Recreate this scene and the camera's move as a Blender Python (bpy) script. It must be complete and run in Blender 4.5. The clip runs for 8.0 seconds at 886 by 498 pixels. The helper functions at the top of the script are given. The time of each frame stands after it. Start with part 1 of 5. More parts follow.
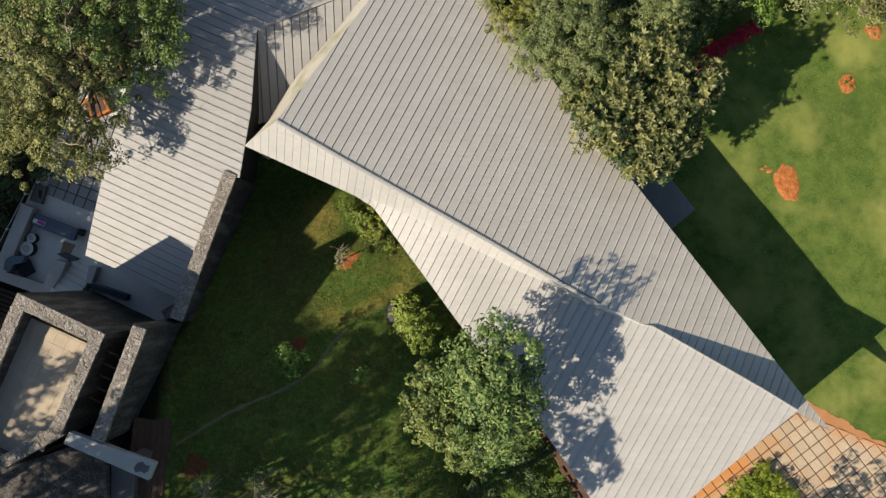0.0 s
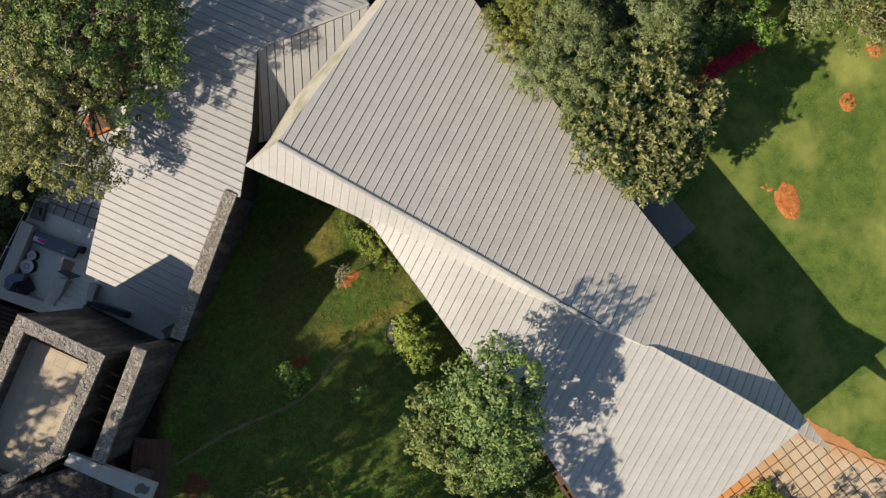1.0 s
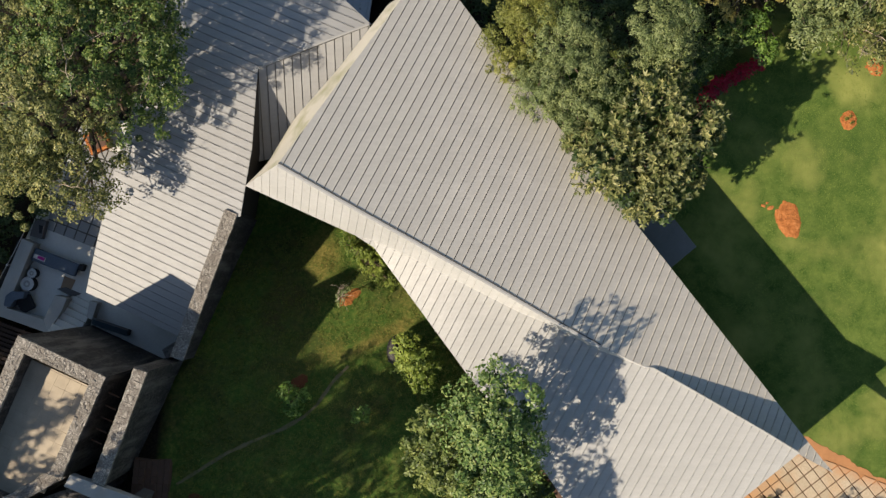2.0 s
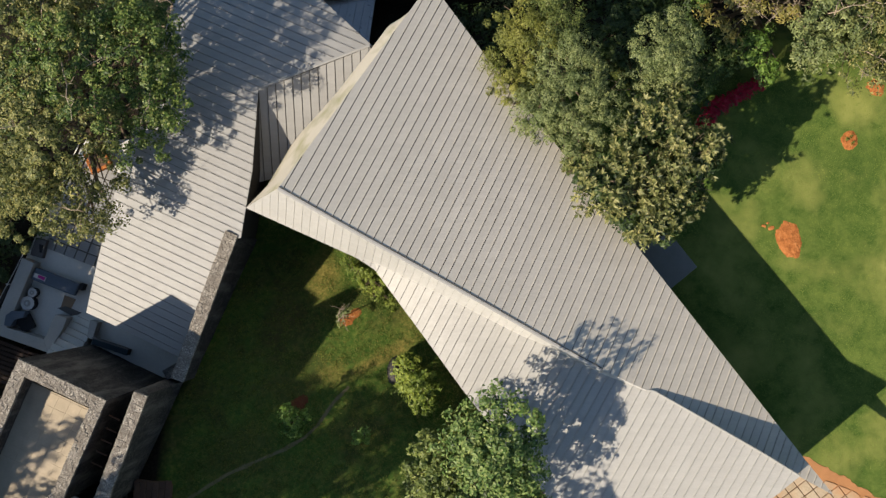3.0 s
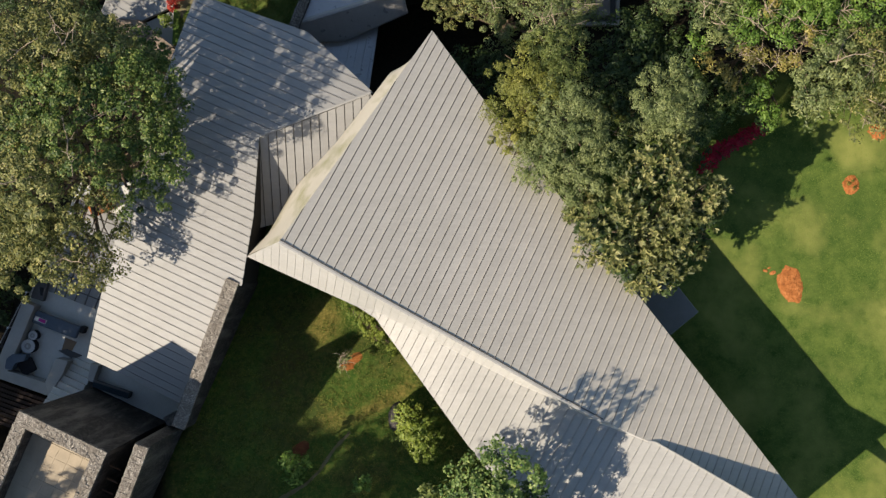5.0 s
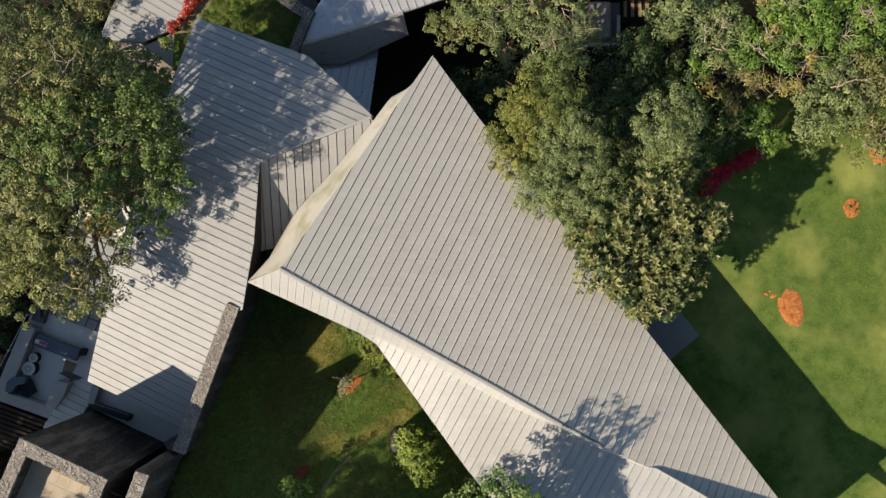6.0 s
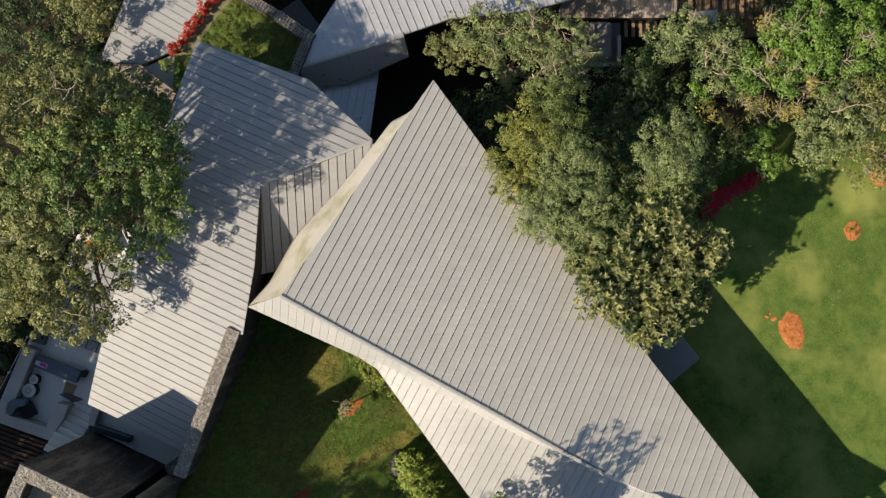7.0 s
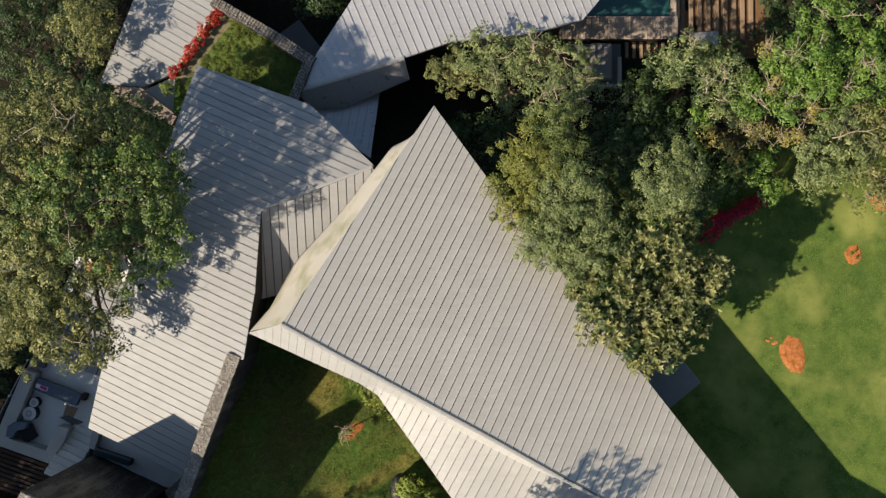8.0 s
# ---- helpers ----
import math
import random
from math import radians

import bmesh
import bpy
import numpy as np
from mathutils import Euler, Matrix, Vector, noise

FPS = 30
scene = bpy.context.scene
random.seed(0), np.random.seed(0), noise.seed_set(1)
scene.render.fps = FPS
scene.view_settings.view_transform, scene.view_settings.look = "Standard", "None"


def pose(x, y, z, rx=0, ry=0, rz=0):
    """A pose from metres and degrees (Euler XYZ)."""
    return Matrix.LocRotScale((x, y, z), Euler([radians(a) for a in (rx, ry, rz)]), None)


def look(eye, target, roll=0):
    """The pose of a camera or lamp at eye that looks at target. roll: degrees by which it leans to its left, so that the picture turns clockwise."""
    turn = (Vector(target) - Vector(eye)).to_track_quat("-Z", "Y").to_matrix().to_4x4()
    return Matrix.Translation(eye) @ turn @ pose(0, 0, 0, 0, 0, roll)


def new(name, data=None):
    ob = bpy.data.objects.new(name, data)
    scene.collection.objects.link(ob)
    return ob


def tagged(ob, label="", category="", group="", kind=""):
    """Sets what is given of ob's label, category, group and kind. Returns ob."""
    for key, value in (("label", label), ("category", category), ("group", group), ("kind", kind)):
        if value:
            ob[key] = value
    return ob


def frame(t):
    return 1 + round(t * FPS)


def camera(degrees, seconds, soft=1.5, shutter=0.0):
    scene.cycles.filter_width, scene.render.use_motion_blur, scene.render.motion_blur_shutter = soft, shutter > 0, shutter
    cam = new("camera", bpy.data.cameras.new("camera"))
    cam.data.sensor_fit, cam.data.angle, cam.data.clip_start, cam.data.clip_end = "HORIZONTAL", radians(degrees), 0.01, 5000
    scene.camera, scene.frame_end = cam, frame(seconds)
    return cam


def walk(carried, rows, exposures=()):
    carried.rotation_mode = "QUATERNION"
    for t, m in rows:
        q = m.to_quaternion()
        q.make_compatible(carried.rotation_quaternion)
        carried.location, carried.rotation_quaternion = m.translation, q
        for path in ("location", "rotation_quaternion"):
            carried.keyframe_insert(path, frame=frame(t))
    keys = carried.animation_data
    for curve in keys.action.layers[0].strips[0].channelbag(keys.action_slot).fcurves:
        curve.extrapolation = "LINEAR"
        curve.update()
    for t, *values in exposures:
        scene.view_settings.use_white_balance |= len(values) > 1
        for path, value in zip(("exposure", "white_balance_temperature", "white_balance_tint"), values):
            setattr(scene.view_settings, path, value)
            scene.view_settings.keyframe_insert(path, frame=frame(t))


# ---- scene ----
# The camera: a drone that looks almost straight down and slides slowly north.
cam = camera(45.0, 8.0, soft=1.4)
ROWS = [(0.0, 0.0), (0.5, 0.0547), (1.0, 0.1069), (1.5, 0.160), (3.0, 0.3326), (3.5, 0.3957), (4.0, 0.462), (4.5, 0.5267),
        (6.0, 0.729), (6.5, 0.7948), (7.0, 0.861), (7.5, 0.931), (8.0, 1.0)]
EXPOSURE = 0.50
walk(cam, [(t, pose(-0.18 * s, 7.3 * s, 45.0, 1.5 - 0.2 * s, 0, 0)) for t, s in ROWS], ((0.0, EXPOSURE), (8.0, EXPOSURE)))

# World and sun: a clear, rather low morning sun from the south-west of the plan.
SUN_TURN, SUN_HEIGHT = 27.0, 41.0
world = bpy.data.worlds.new("world")
scene.world = world
world.use_nodes = True
wn = world.node_tree.nodes
sky = wn.new("ShaderNodeTexSky")
sky.sky_type = "NISHITA"
sky.sun_disc = False
sky.air_density, sky.dust_density, sky.ozone_density = 1.3, 0.5, 2.4
sky.sun_elevation = radians(SUN_HEIGHT)
sky.sun_rotation = radians(270.0 - SUN_TURN)
world.node_tree.links.new(sky.outputs["Color"], wn["Background"].inputs["Color"])
wn["Background"].inputs["Strength"].default_value = 0.072
sun_data = bpy.data.lights.new("sun", "SUN")
sun_data.energy, sun_data.angle, sun_data.color = 4.32, radians(0.6), (1.0, 0.872, 0.705)
sun = new("sun", sun_data)
ca, sa, ch, sh = math.cos(radians(SUN_TURN)), math.sin(radians(SUN_TURN)), math.cos(radians(SUN_HEIGHT)), math.sin(radians(SUN_HEIGHT))
sun.matrix_world = look((-60 * ca * ch, -60 * sa * ch, 60 * sh), (0, 0, 0))


# ---------------------------------------------------------------- materials
class Nodes:
    """A short way to wire a procedural material."""

    def __init__(self, name, rough=0.6, metal=0.0, spec=0.4):
        self.mat = bpy.data.materials.new(name)
        self.mat.use_nodes = True
        self.n, self.l = self.mat.node_tree.nodes, self.mat.node_tree.links
        self.bsdf = self.n["Principled BSDF"]
        self.bsdf.inputs["Roughness"].default_value = rough
        self.bsdf.inputs["Metallic"].default_value = metal
        self.bsdf.inputs["Specular IOR Level"].default_value = spec

    def coord(self):
        g = self.n.new("ShaderNodeNewGeometry")
        return g.outputs["Position"]

    def noise(self, scale, detail=4.0, rough=0.55, stretch=None, turn=0.0, vec=None):
        v = vec or self.coord()
        if stretch or turn:
            m = self.n.new("ShaderNodeMapping")
            m.inputs["Rotation"].default_value = (0, 0, radians(turn))
            m.inputs["Scale"].default_value = stretch or (1, 1, 1)
            self.l.new(v, m.inputs["Vector"])
            v = m.outputs["Vector"]
        t = self.n.new("ShaderNodeTexNoise")
        t.inputs["Scale"].default_value, t.inputs["Detail"].default_value, t.inputs["Roughness"].default_value = scale, detail, rough
        self.l.new(v, t.inputs["Vector"])
        return t.outputs["Fac"]

    def voronoi(self, scale, feature="F1", out="Distance", rand=1.0):
        t = self.n.new("ShaderNodeTexVoronoi")
        t.feature = feature
        t.inputs["Scale"].default_value, t.inputs["Randomness"].default_value = scale, rand
        self.l.new(self.coord(), t.inputs["Vector"])
        return t.outputs[out]

    def ramp(self, fac, *stops):
        r = self.n.new("ShaderNodeValToRGB")
        e = r.color_ramp.elements
        while len(e) < len(stops):
            e.new(0.5)
        for k, (p, c) in zip(e, stops):
            k.position, k.color = p, (*c, 1) if len(c) == 3 else c
        self.l.new(fac, r.inputs["Fac"])
        return r.outputs["Color"]

    def mix(self, fac, a, b, kind="MIX"):
        m = self.n.new("ShaderNodeMix")
        m.data_type, m.blend_type = "RGBA", kind
        for key, val in ((0, fac), (6, a), (7, b)):
            if isinstance(val, (int, float)):
                m.inputs[key].default_value = val
            elif isinstance(val, tuple):
                m.inputs[key].default_value = (*val, 1)
            else:
                self.l.new(val, m.inputs[key])
        return m.outputs[2]

    def random(self):
        return self.n.new("ShaderNodeObjectInfo").outputs["Random"]

    def island(self):
        return self.n.new("ShaderNodeNewGeometry").outputs["Random Per Island"]

    def scaled(self, fac, lo, hi):
        m = self.n.new("ShaderNodeMapRange")
        m.inputs["To Min"].default_value, m.inputs["To Max"].default_value = lo, hi
        self.l.new(fac, m.inputs["Value"])
        return m.outputs["Result"]

    def lengths(self, turn, size):
        """A random value for each length of a sheet, counted along the direction turn."""
        d = self.n.new("ShaderNodeVectorMath")
        d.operation = "DOT_PRODUCT"
        self.l.new(self.coord(), d.inputs[0])
        d.inputs[1].default_value = (math.cos(radians(turn)) / size, math.sin(radians(turn)) / size, 0)
        a = self.n.new("ShaderNodeMath")
        a.operation = "MULTIPLY_ADD"
        self.l.new(self.random(), a.inputs[0])
        a.inputs[1].default_value = 37.0
        self.l.new(d.outputs["Value"], a.inputs[2])
        f = self.n.new("ShaderNodeMath")
        f.operation = "FLOOR"
        self.l.new(a.outputs[0], f.inputs[0])
        w = self.n.new("ShaderNodeTexWhiteNoise")
        w.noise_dimensions = "1D"
        self.l.new(f.outputs[0], w.inputs["W"])
        return w.outputs["Value"]

    def spot(self, cx, cy, rx, ry, turn=0.0, ragged=0.9, scale=1.1):
        """1 inside a ragged oval of the plan, 0 outside it."""
        m = self.n.new("ShaderNodeMapping")
        m.vector_type = "TEXTURE"
        m.inputs["Location"].default_value = (cx, cy, 0)
        m.inputs["Rotation"].default_value = (0, 0, radians(turn))
        m.inputs["Scale"].default_value = (rx, ry, 1e6)
        self.l.new(self.coord(), m.inputs["Vector"])
        d = self.n.new("ShaderNodeVectorMath")
        d.operation = "LENGTH"
        self.l.new(m.outputs["Vector"], d.inputs[0])
        a = self.n.new("ShaderNodeMath")
        self.l.new(d.outputs["Value"], a.inputs[0])
        self.l.new(self.scaled(self.noise(scale, 6, 0.65), -ragged, ragged), a.inputs[1])
        r = self.n.new("ShaderNodeMapRange")
        r.inputs["From Min"].default_value, r.inputs["From Max"].default_value = 1.15, 0.45
        self.l.new(a.outputs[0], r.inputs["Value"])
        return r.outputs["Result"]

    def band(self, at, way, outer, inner, ragged=0.5):
        """1 up to the distance inner from a line through at, across way, fading to 0 at outer."""
        d = self.n.new("ShaderNodeVectorMath")
        d.operation = "DOT_PRODUCT"
        self.l.new(self.coord(), d.inputs[0])
        d.inputs[1].default_value = (*way, 0)
        a = self.n.new("ShaderNodeMath")
        self.l.new(d.outputs["Value"], a.inputs[0])
        self.l.new(self.scaled(self.noise(1.6, 5, 0.6), -ragged, ragged), a.inputs[1])
        r = self.n.new("ShaderNodeMapRange")
        base = at[0] * way[0] + at[1] * way[1]
        r.inputs["From Min"].default_value, r.inputs["From Max"].default_value = base + outer, base + inner
        self.l.new(a.outputs[0], r.inputs["Value"])
        return r.outputs["Result"]

    def color(self, c):
        if isinstance(c, tuple):
            self.bsdf.inputs["Base Color"].default_value = (*c, 1)
        else:
            self.l.new(c, self.bsdf.inputs["Base Color"])
        return self

    def rough(self, fac, lo, hi):
        self.l.new(self.scaled(fac, lo, hi), self.bsdf.inputs["Roughness"])
        return self

    def bump(self, height, strength=0.4, dist=0.02):
        b = self.n.new("ShaderNodeBump")
        b.inputs["Strength"].default_value, b.inputs["Distance"].default_value = strength, dist
        self.l.new(height, b.inputs["Height"])
        self.l.new(b.outputs["Normal"], self.bsdf.inputs["Normal"])
        return self


def grey(v, warm=0.0):
    return (v * (1 + warm), v, v * (1 - warm))


def metal_roof(name, tone, turn, metal=0.28, gloss=0.61):
    k = Nodes(name, 0.65, metal, 0.5)
    base = k.ramp(k.random(), (0.0, tuple(c * 0.95 for c in tone)), (1.0, tuple(c * 1.05 for c in tone)))
    # every sheet is made of lengths that weathered a little differently
    base = k.mix(k.scaled(k.lengths(turn, 0.85), 0.0, 0.5), base, tuple(c * 0.86 for c in tone))
    base = k.mix(k.scaled(k.noise(0.5, 5), 0.0, 0.45), base, tuple(c * 0.86 for c in tone))
    streak = k.ramp(k.noise(3.0, 6, 0.7, (0.25, 2.5, 1.0), -turn), (0.42, (0, 0, 0)), (0.75, (1, 1, 1)))
    base = k.mix(k.scaled(streak, 0.0, 0.42), base, tuple(c * 0.72 for c in tone))
    spots = k.ramp(k.noise(9.0, 3), (0.62, (0, 0, 0)), (0.72, (1, 1, 1)))
    base = k.mix(k.scaled(spots, 0.0, 0.22), base, (0.34, 0.29, 0.21))
    base = k.mix(k.ramp(k.noise(6.0, 5, 0.7, (0.6, 1.8, 1.0), -turn), (0.40, (0, 0, 0)), (0.70, (0.16, 0.16, 0.16))), base, tuple(c * 0.66 for c in tone))
    base = k.mix(k.ramp(k.noise(24.0, 4, 0.7), (0.45, (0, 0, 0)), (0.65, (0.2, 0.2, 0.2))), base, tuple(c * 0.6 for c in tone))
    base = k.mix(k.ramp(k.noise(1.1, 6, 0.7, (0.5, 1.6, 1.0), -turn), (0.5, (0, 0, 0)), (0.7, (0.18, 0.18, 0.18))), base, tuple(min(0.9, c * 1.22) for c in tone))
    k.color(base).rough(k.noise(2.5, 4), gloss - 0.09, gloss + 0.09)
    k.bump(k.noise(2.2, 3, 0.5, (0.5, 2.0, 1.0), -turn), 0.35, 0.02)
    return k.mat


def plain(name, tone, rough=0.6, scale=3.0, amount=0.3, metal=0.0, bump=0.2, dist=0.01, spec=0.35):
    k = Nodes(name, rough, metal, spec)
    a = k.mix(k.scaled(k.noise(scale, 5), 0.0, 1.0), tuple(c * (1 - amount) for c in tone), tuple(min(1, c * (1 + amount)) for c in tone))
    a = k.mix(k.scaled(k.noise(scale * 9, 3), 0.0, 0.35), a, tuple(c * 0.6 for c in tone))
    k.color(a).bump(k.noise(scale * 12, 4), bump, dist)
    return k.mat


def stone_mat(name, light, dark, size=7.0, streak=0.0):
    """Pale rubble set in dark mortar, with lichen and rain streaks."""
    k = Nodes(name, 0.85, 0.0, 0.25)
    cell = k.voronoi(size, "F1", "Color")
    a = k.mix(k.scaled(cell, 0.1, 1.0), tuple(c * 1.2 for c in dark), light)
    a = k.mix(k.ramp(k.random(), (0.0, (0, 0, 0)), (1.0, (0.45, 0.45, 0.45))), a, tuple(min(1.0, c * 1.25) for c in light))
    joint = k.mix(0.5, k.voronoi(size, "DISTANCE_TO_EDGE"), k.noise(size * 2.2, 4, 0.7))
    a = k.mix(k.ramp(joint, (0.24, (0.8, 0.8, 0.8)), (0.34, (0, 0, 0))), a, tuple(c * 0.55 for c in dark))
    a = k.mix(k.ramp(k.noise(26.0, 4, 0.7), (0.44, (0, 0, 0)), (0.56, (0.85, 0.85, 0.85))), a, tuple(c * 0.45 for c in dark))
    a = k.mix(k.ramp(k.noise(2.6, 5, 0.65), (0.42, (0, 0, 0)), (0.62, (0.75, 0.75, 0.75))), a, tuple(c * 0.8 for c in dark))
    if streak:
        a = k.mix(k.ramp(k.noise(2.2, 5, 0.65, (1.0, 1.0, 0.12)), (0.48, (0, 0, 0)), (0.66, (streak, streak, streak))), a, tuple(min(1.0, c * 1.5) for c in light))
    k.color(a).bump(k.mix(0.5, joint, k.noise(16.0, 5, 0.65)), 0.7, 0.05)
    return k.mat


def leaf_mat(name, *tones, gloss=0.45):
    k = Nodes(name, gloss, 0.0, 0.35)
    n = len(tones)
    base = k.ramp(k.island(), *[(i / (n - 1), t) for i, t in enumerate(tones)])
    patch = k.ramp(k.noise(0.9, 3), (0.35, (0.62, 0.68, 0.62)), (0.7, (1.15, 1.1, 1.0)))
    k.color(k.mix(1.0, base, patch, "MULTIPLY"))
    t = k.n.new("ShaderNodeBsdfTranslucent")
    k.l.new(k.mix(1.0, base, (1.2, 1.35, 0.6), "MULTIPLY"), t.inputs["Color"])
    m = k.n.new("ShaderNodeMixShader")
    m.inputs["Fac"].default_value = 0.18
    k.l.new(k.bsdf.outputs["BSDF"], m.inputs[1])
    k.l.new(t.outputs["BSDF"], m.inputs[2])
    k.l.new(m.outputs["Shader"], k.n["Material Output"].inputs["Surface"])
    return k.mat


def ground_mat(name="lawn_grass", zones=True):
    k = Nodes(name, 0.9, 0.0, 0.15)
    fine = k.mix(0.5, k.noise(11.0, 6, 0.8), k.noise(40.0, 4, 0.8))
    mid = k.noise(1.6, 5, 0.6)
    big = k.noise(0.28, 4, 0.55)
    g = k.ramp(fine, (0.36, (0.028, 0.062, 0.011)), (0.5, (0.072, 0.124, 0.022)), (0.64, (0.145, 0.205, 0.045)))
    g = k.mix(k.ramp(mid, (0.40, (0, 0, 0)), (0.68, (0.55, 0.55, 0.55))), g, (0.185, 0.235, 0.052))
    g = k.mix(k.ramp(k.noise(0.55, 5, 0.6), (0.45, (0, 0, 0)), (0.68, (0.6, 0.6, 0.6))), g, (0.044, 0.088, 0.017))
    g = k.mix(k.ramp(big, (0.46, (0, 0, 0)), (0.64, (0.85, 0.85, 0.85))), g, (0.300, 0.315, 0.085))
    if not zones:
        k.color(g).bump(k.noise(22.0, 5, 0.7), 0.4, 0.04)
        return k.mat
    # the rough inner garden: thin grass over brown soil; and bare leaf litter, darkened for the shade, under the trees
    # to the north and west
    sep = k.n.new("ShaderNodeSeparateXYZ")
    k.l.new(k.coord(), sep.inputs[0])

    def zone(axis, a, b):
        r = k.n.new("ShaderNodeMapRange")
        r.inputs["From Min"].default_value, r.inputs["From Max"].default_value = a, b
        k.l.new(sep.outputs[axis], r.inputs["Value"])
        return r.outputs["Result"]

    side = zone("X", 9.0, 7.5)
    rough_grass = k.ramp(k.noise(5.0, 8, 0.8), (0.3, (0.026, 0.078, 0.012)), (0.5, (0.078, 0.140, 0.024)), (0.72, (0.235, 0.245, 0.055)))
    g = k.mix(side, g, rough_grass)
    thin = k.ramp(k.noise(0.42, 7, 0.65), (0.46, (0, 0, 0)), (0.64, (0.6, 0.6, 0.6)))
    soil = k.ramp(k.noise(5.0, 5), (0.3, (0.036, 0.033, 0.013)), (0.7, (0.120, 0.088, 0.034)))
    g = k.mix(k.mix(1.0, thin, side, "MULTIPLY"), g, soil)
    bare = k.ramp(k.noise(7.0, 5, 0.7), (0.3, (0.050, 0.036, 0.015)), (0.7, (0.125, 0.080, 0.036)))
    for cx, cy, rx, ry, turn, top in ((-6.7, 0.9, 1.0, 2.2, -20, 0.55), (-6.4, -2.2, 1.4, 1.0, 10, 0.45), (-8.2, -4.6, 1.8, 1.2, 30, 0.4)):
        g = k.mix(k.scaled(k.spot(cx, cy, rx, ry, turn), 0.0, top), g, bare)
    straw = k.ramp(k.noise(9.0, 6, 0.8), (0.34, (0.085, 0.105, 0.022)), (0.5, (0.215, 0.185, 0.048)), (0.66, (0.400, 0.310, 0.090)))
    for cx, cy, rx, ry, turn, top in ((-5.2, 2.3, 0.9, 1.2, 0, 0.95), (-2.6, -0.95, 2.2, 0.34, 29, 0.95), (-4.6, -1.6, 0.7, 0.4, 30, 0.7), (-1.2, 0.6, 1.2, 0.7, 40, 0.45)):
        g = k.mix(k.scaled(k.spot(cx, cy, rx, ry, turn, 0.6, 2.0), 0.0, top), g, straw)
    # Kept near black: the earth's colour also paints the shade in the gaps.
    litter_shade = k.ramp(k.noise(9.0, 5, 0.7), (0.35, (0.010, 0.009, 0.006)), (0.6, (0.028, 0.022, 0.013)), (0.75, (0.060, 0.042, 0.020)))
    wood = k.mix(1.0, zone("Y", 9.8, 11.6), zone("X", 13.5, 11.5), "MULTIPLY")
    g = k.mix(wood, g, litter_shade)
    g = k.mix(zone("Y", 12.2, 14.0), g, litter_shade)
    g = k.mix(zone("X", -10.9, -11.4), g, litter_shade)
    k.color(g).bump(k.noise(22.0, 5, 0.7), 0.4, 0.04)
    return k.mat


# One zinc: tones differ by slope to make up for how light falls.
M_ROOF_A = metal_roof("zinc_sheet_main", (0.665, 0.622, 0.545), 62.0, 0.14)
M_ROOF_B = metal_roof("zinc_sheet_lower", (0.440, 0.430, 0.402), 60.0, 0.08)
# Lighter copy: the strip's bright sunlight is put into its tone.
M_ROOF_W = metal_roof("zinc_sheet_sunlit", (0.61, 0.595, 0.56), 90.0, 0.14)
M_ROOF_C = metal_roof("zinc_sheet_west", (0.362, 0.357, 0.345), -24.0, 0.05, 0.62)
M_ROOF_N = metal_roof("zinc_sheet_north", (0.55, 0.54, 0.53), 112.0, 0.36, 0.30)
# Open joint and the shadow beside each seam, both in one dark colour.
M_SEAM = plain("seam_joint_shadow", (0.095, 0.086, 0.076), 0.7, 4.0, 0.2)
M_DECK = plain("roof_edge_metal", (0.42, 0.40, 0.37), 0.55, 2.0, 0.15)
k_cream = Nodes("cream_render", 0.8, 0.0, 0.3)
c_base = k_cream.mix(k_cream.scaled(k_cream.noise(1.2, 5), 0.0, 0.6), (0.66, 0.61, 0.51), (0.55, 0.50, 0.41))
c_base = k_cream.mix(k_cream.ramp(k_cream.noise(0.8, 5, 0.6, (1.0, 1.0, 0.6)), (0.48, (0, 0, 0)), (0.68, (0.75, 0.75, 0.75))), c_base, (0.34, 0.33, 0.17))
k_cream.color(c_base).bump(k_cream.noise(20.0, 3), 0.2, 0.01)
M_CREAM = k_cream.mat
# Near black, so that walls under the roofs carry their shade in the colour.
M_DARKWALL = plain("dark_shaded_wall", (0.030, 0.028, 0.026), 0.8, 2.0, 0.3)
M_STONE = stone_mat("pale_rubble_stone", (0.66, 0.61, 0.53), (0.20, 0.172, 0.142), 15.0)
# Darker copy of the rubble: carries the shade of wall sides in its colour.
M_STONE_D = stone_mat("dark_shaded_rubble", (0.185, 0.168, 0.150), (0.052, 0.048, 0.046), 6.0, 0.5)
M_CONC = plain("weathered_concrete", (0.45, 0.435, 0.40), 0.85, 1.6, 0.25, bump=0.3)
M_TERRACE = plain("pale_terrace_concrete", (0.70, 0.69, 0.635), 0.75, 0.9, 0.22, bump=0.2)
M_STEP = plain("grey_stone_step", (0.25, 0.245, 0.235), 0.8, 1.6, 0.25, bump=0.3)
M_LEDGE = plain("brown_stained_concrete", (0.27, 0.215, 0.165), 0.9, 4.0, 0.4, bump=0.5, dist=0.02)
M_CONC_D = plain("dark_concrete", (0.14, 0.135, 0.13), 0.8, 1.6, 0.25, bump=0.3)
M_SCREED = plain("ochre_stained_screed", (0.50, 0.42, 0.31), 0.85, 1.4, 0.35)
k_pav = Nodes("sandstone_paver", 0.85, 0.0, 0.3)
p_base = k_pav.ramp(k_pav.random(), (0.0, (0.45, 0.36, 0.25)), (1.0, (0.58, 0.47, 0.34)))
p_base = k_pav.mix(k_pav.ramp(k_pav.noise(14.0, 5, 0.75), (0.40, (0, 0, 0)), (0.66, (0.7, 0.7, 0.7))), p_base, (0.36, 0.28, 0.19))
p_base = k_pav.mix(k_pav.ramp(k_pav.noise(0.7, 5, 0.6), (0.46, (0, 0, 0)), (0.68, (0.6, 0.6, 0.6))), p_base, (0.52, 0.29, 0.13))
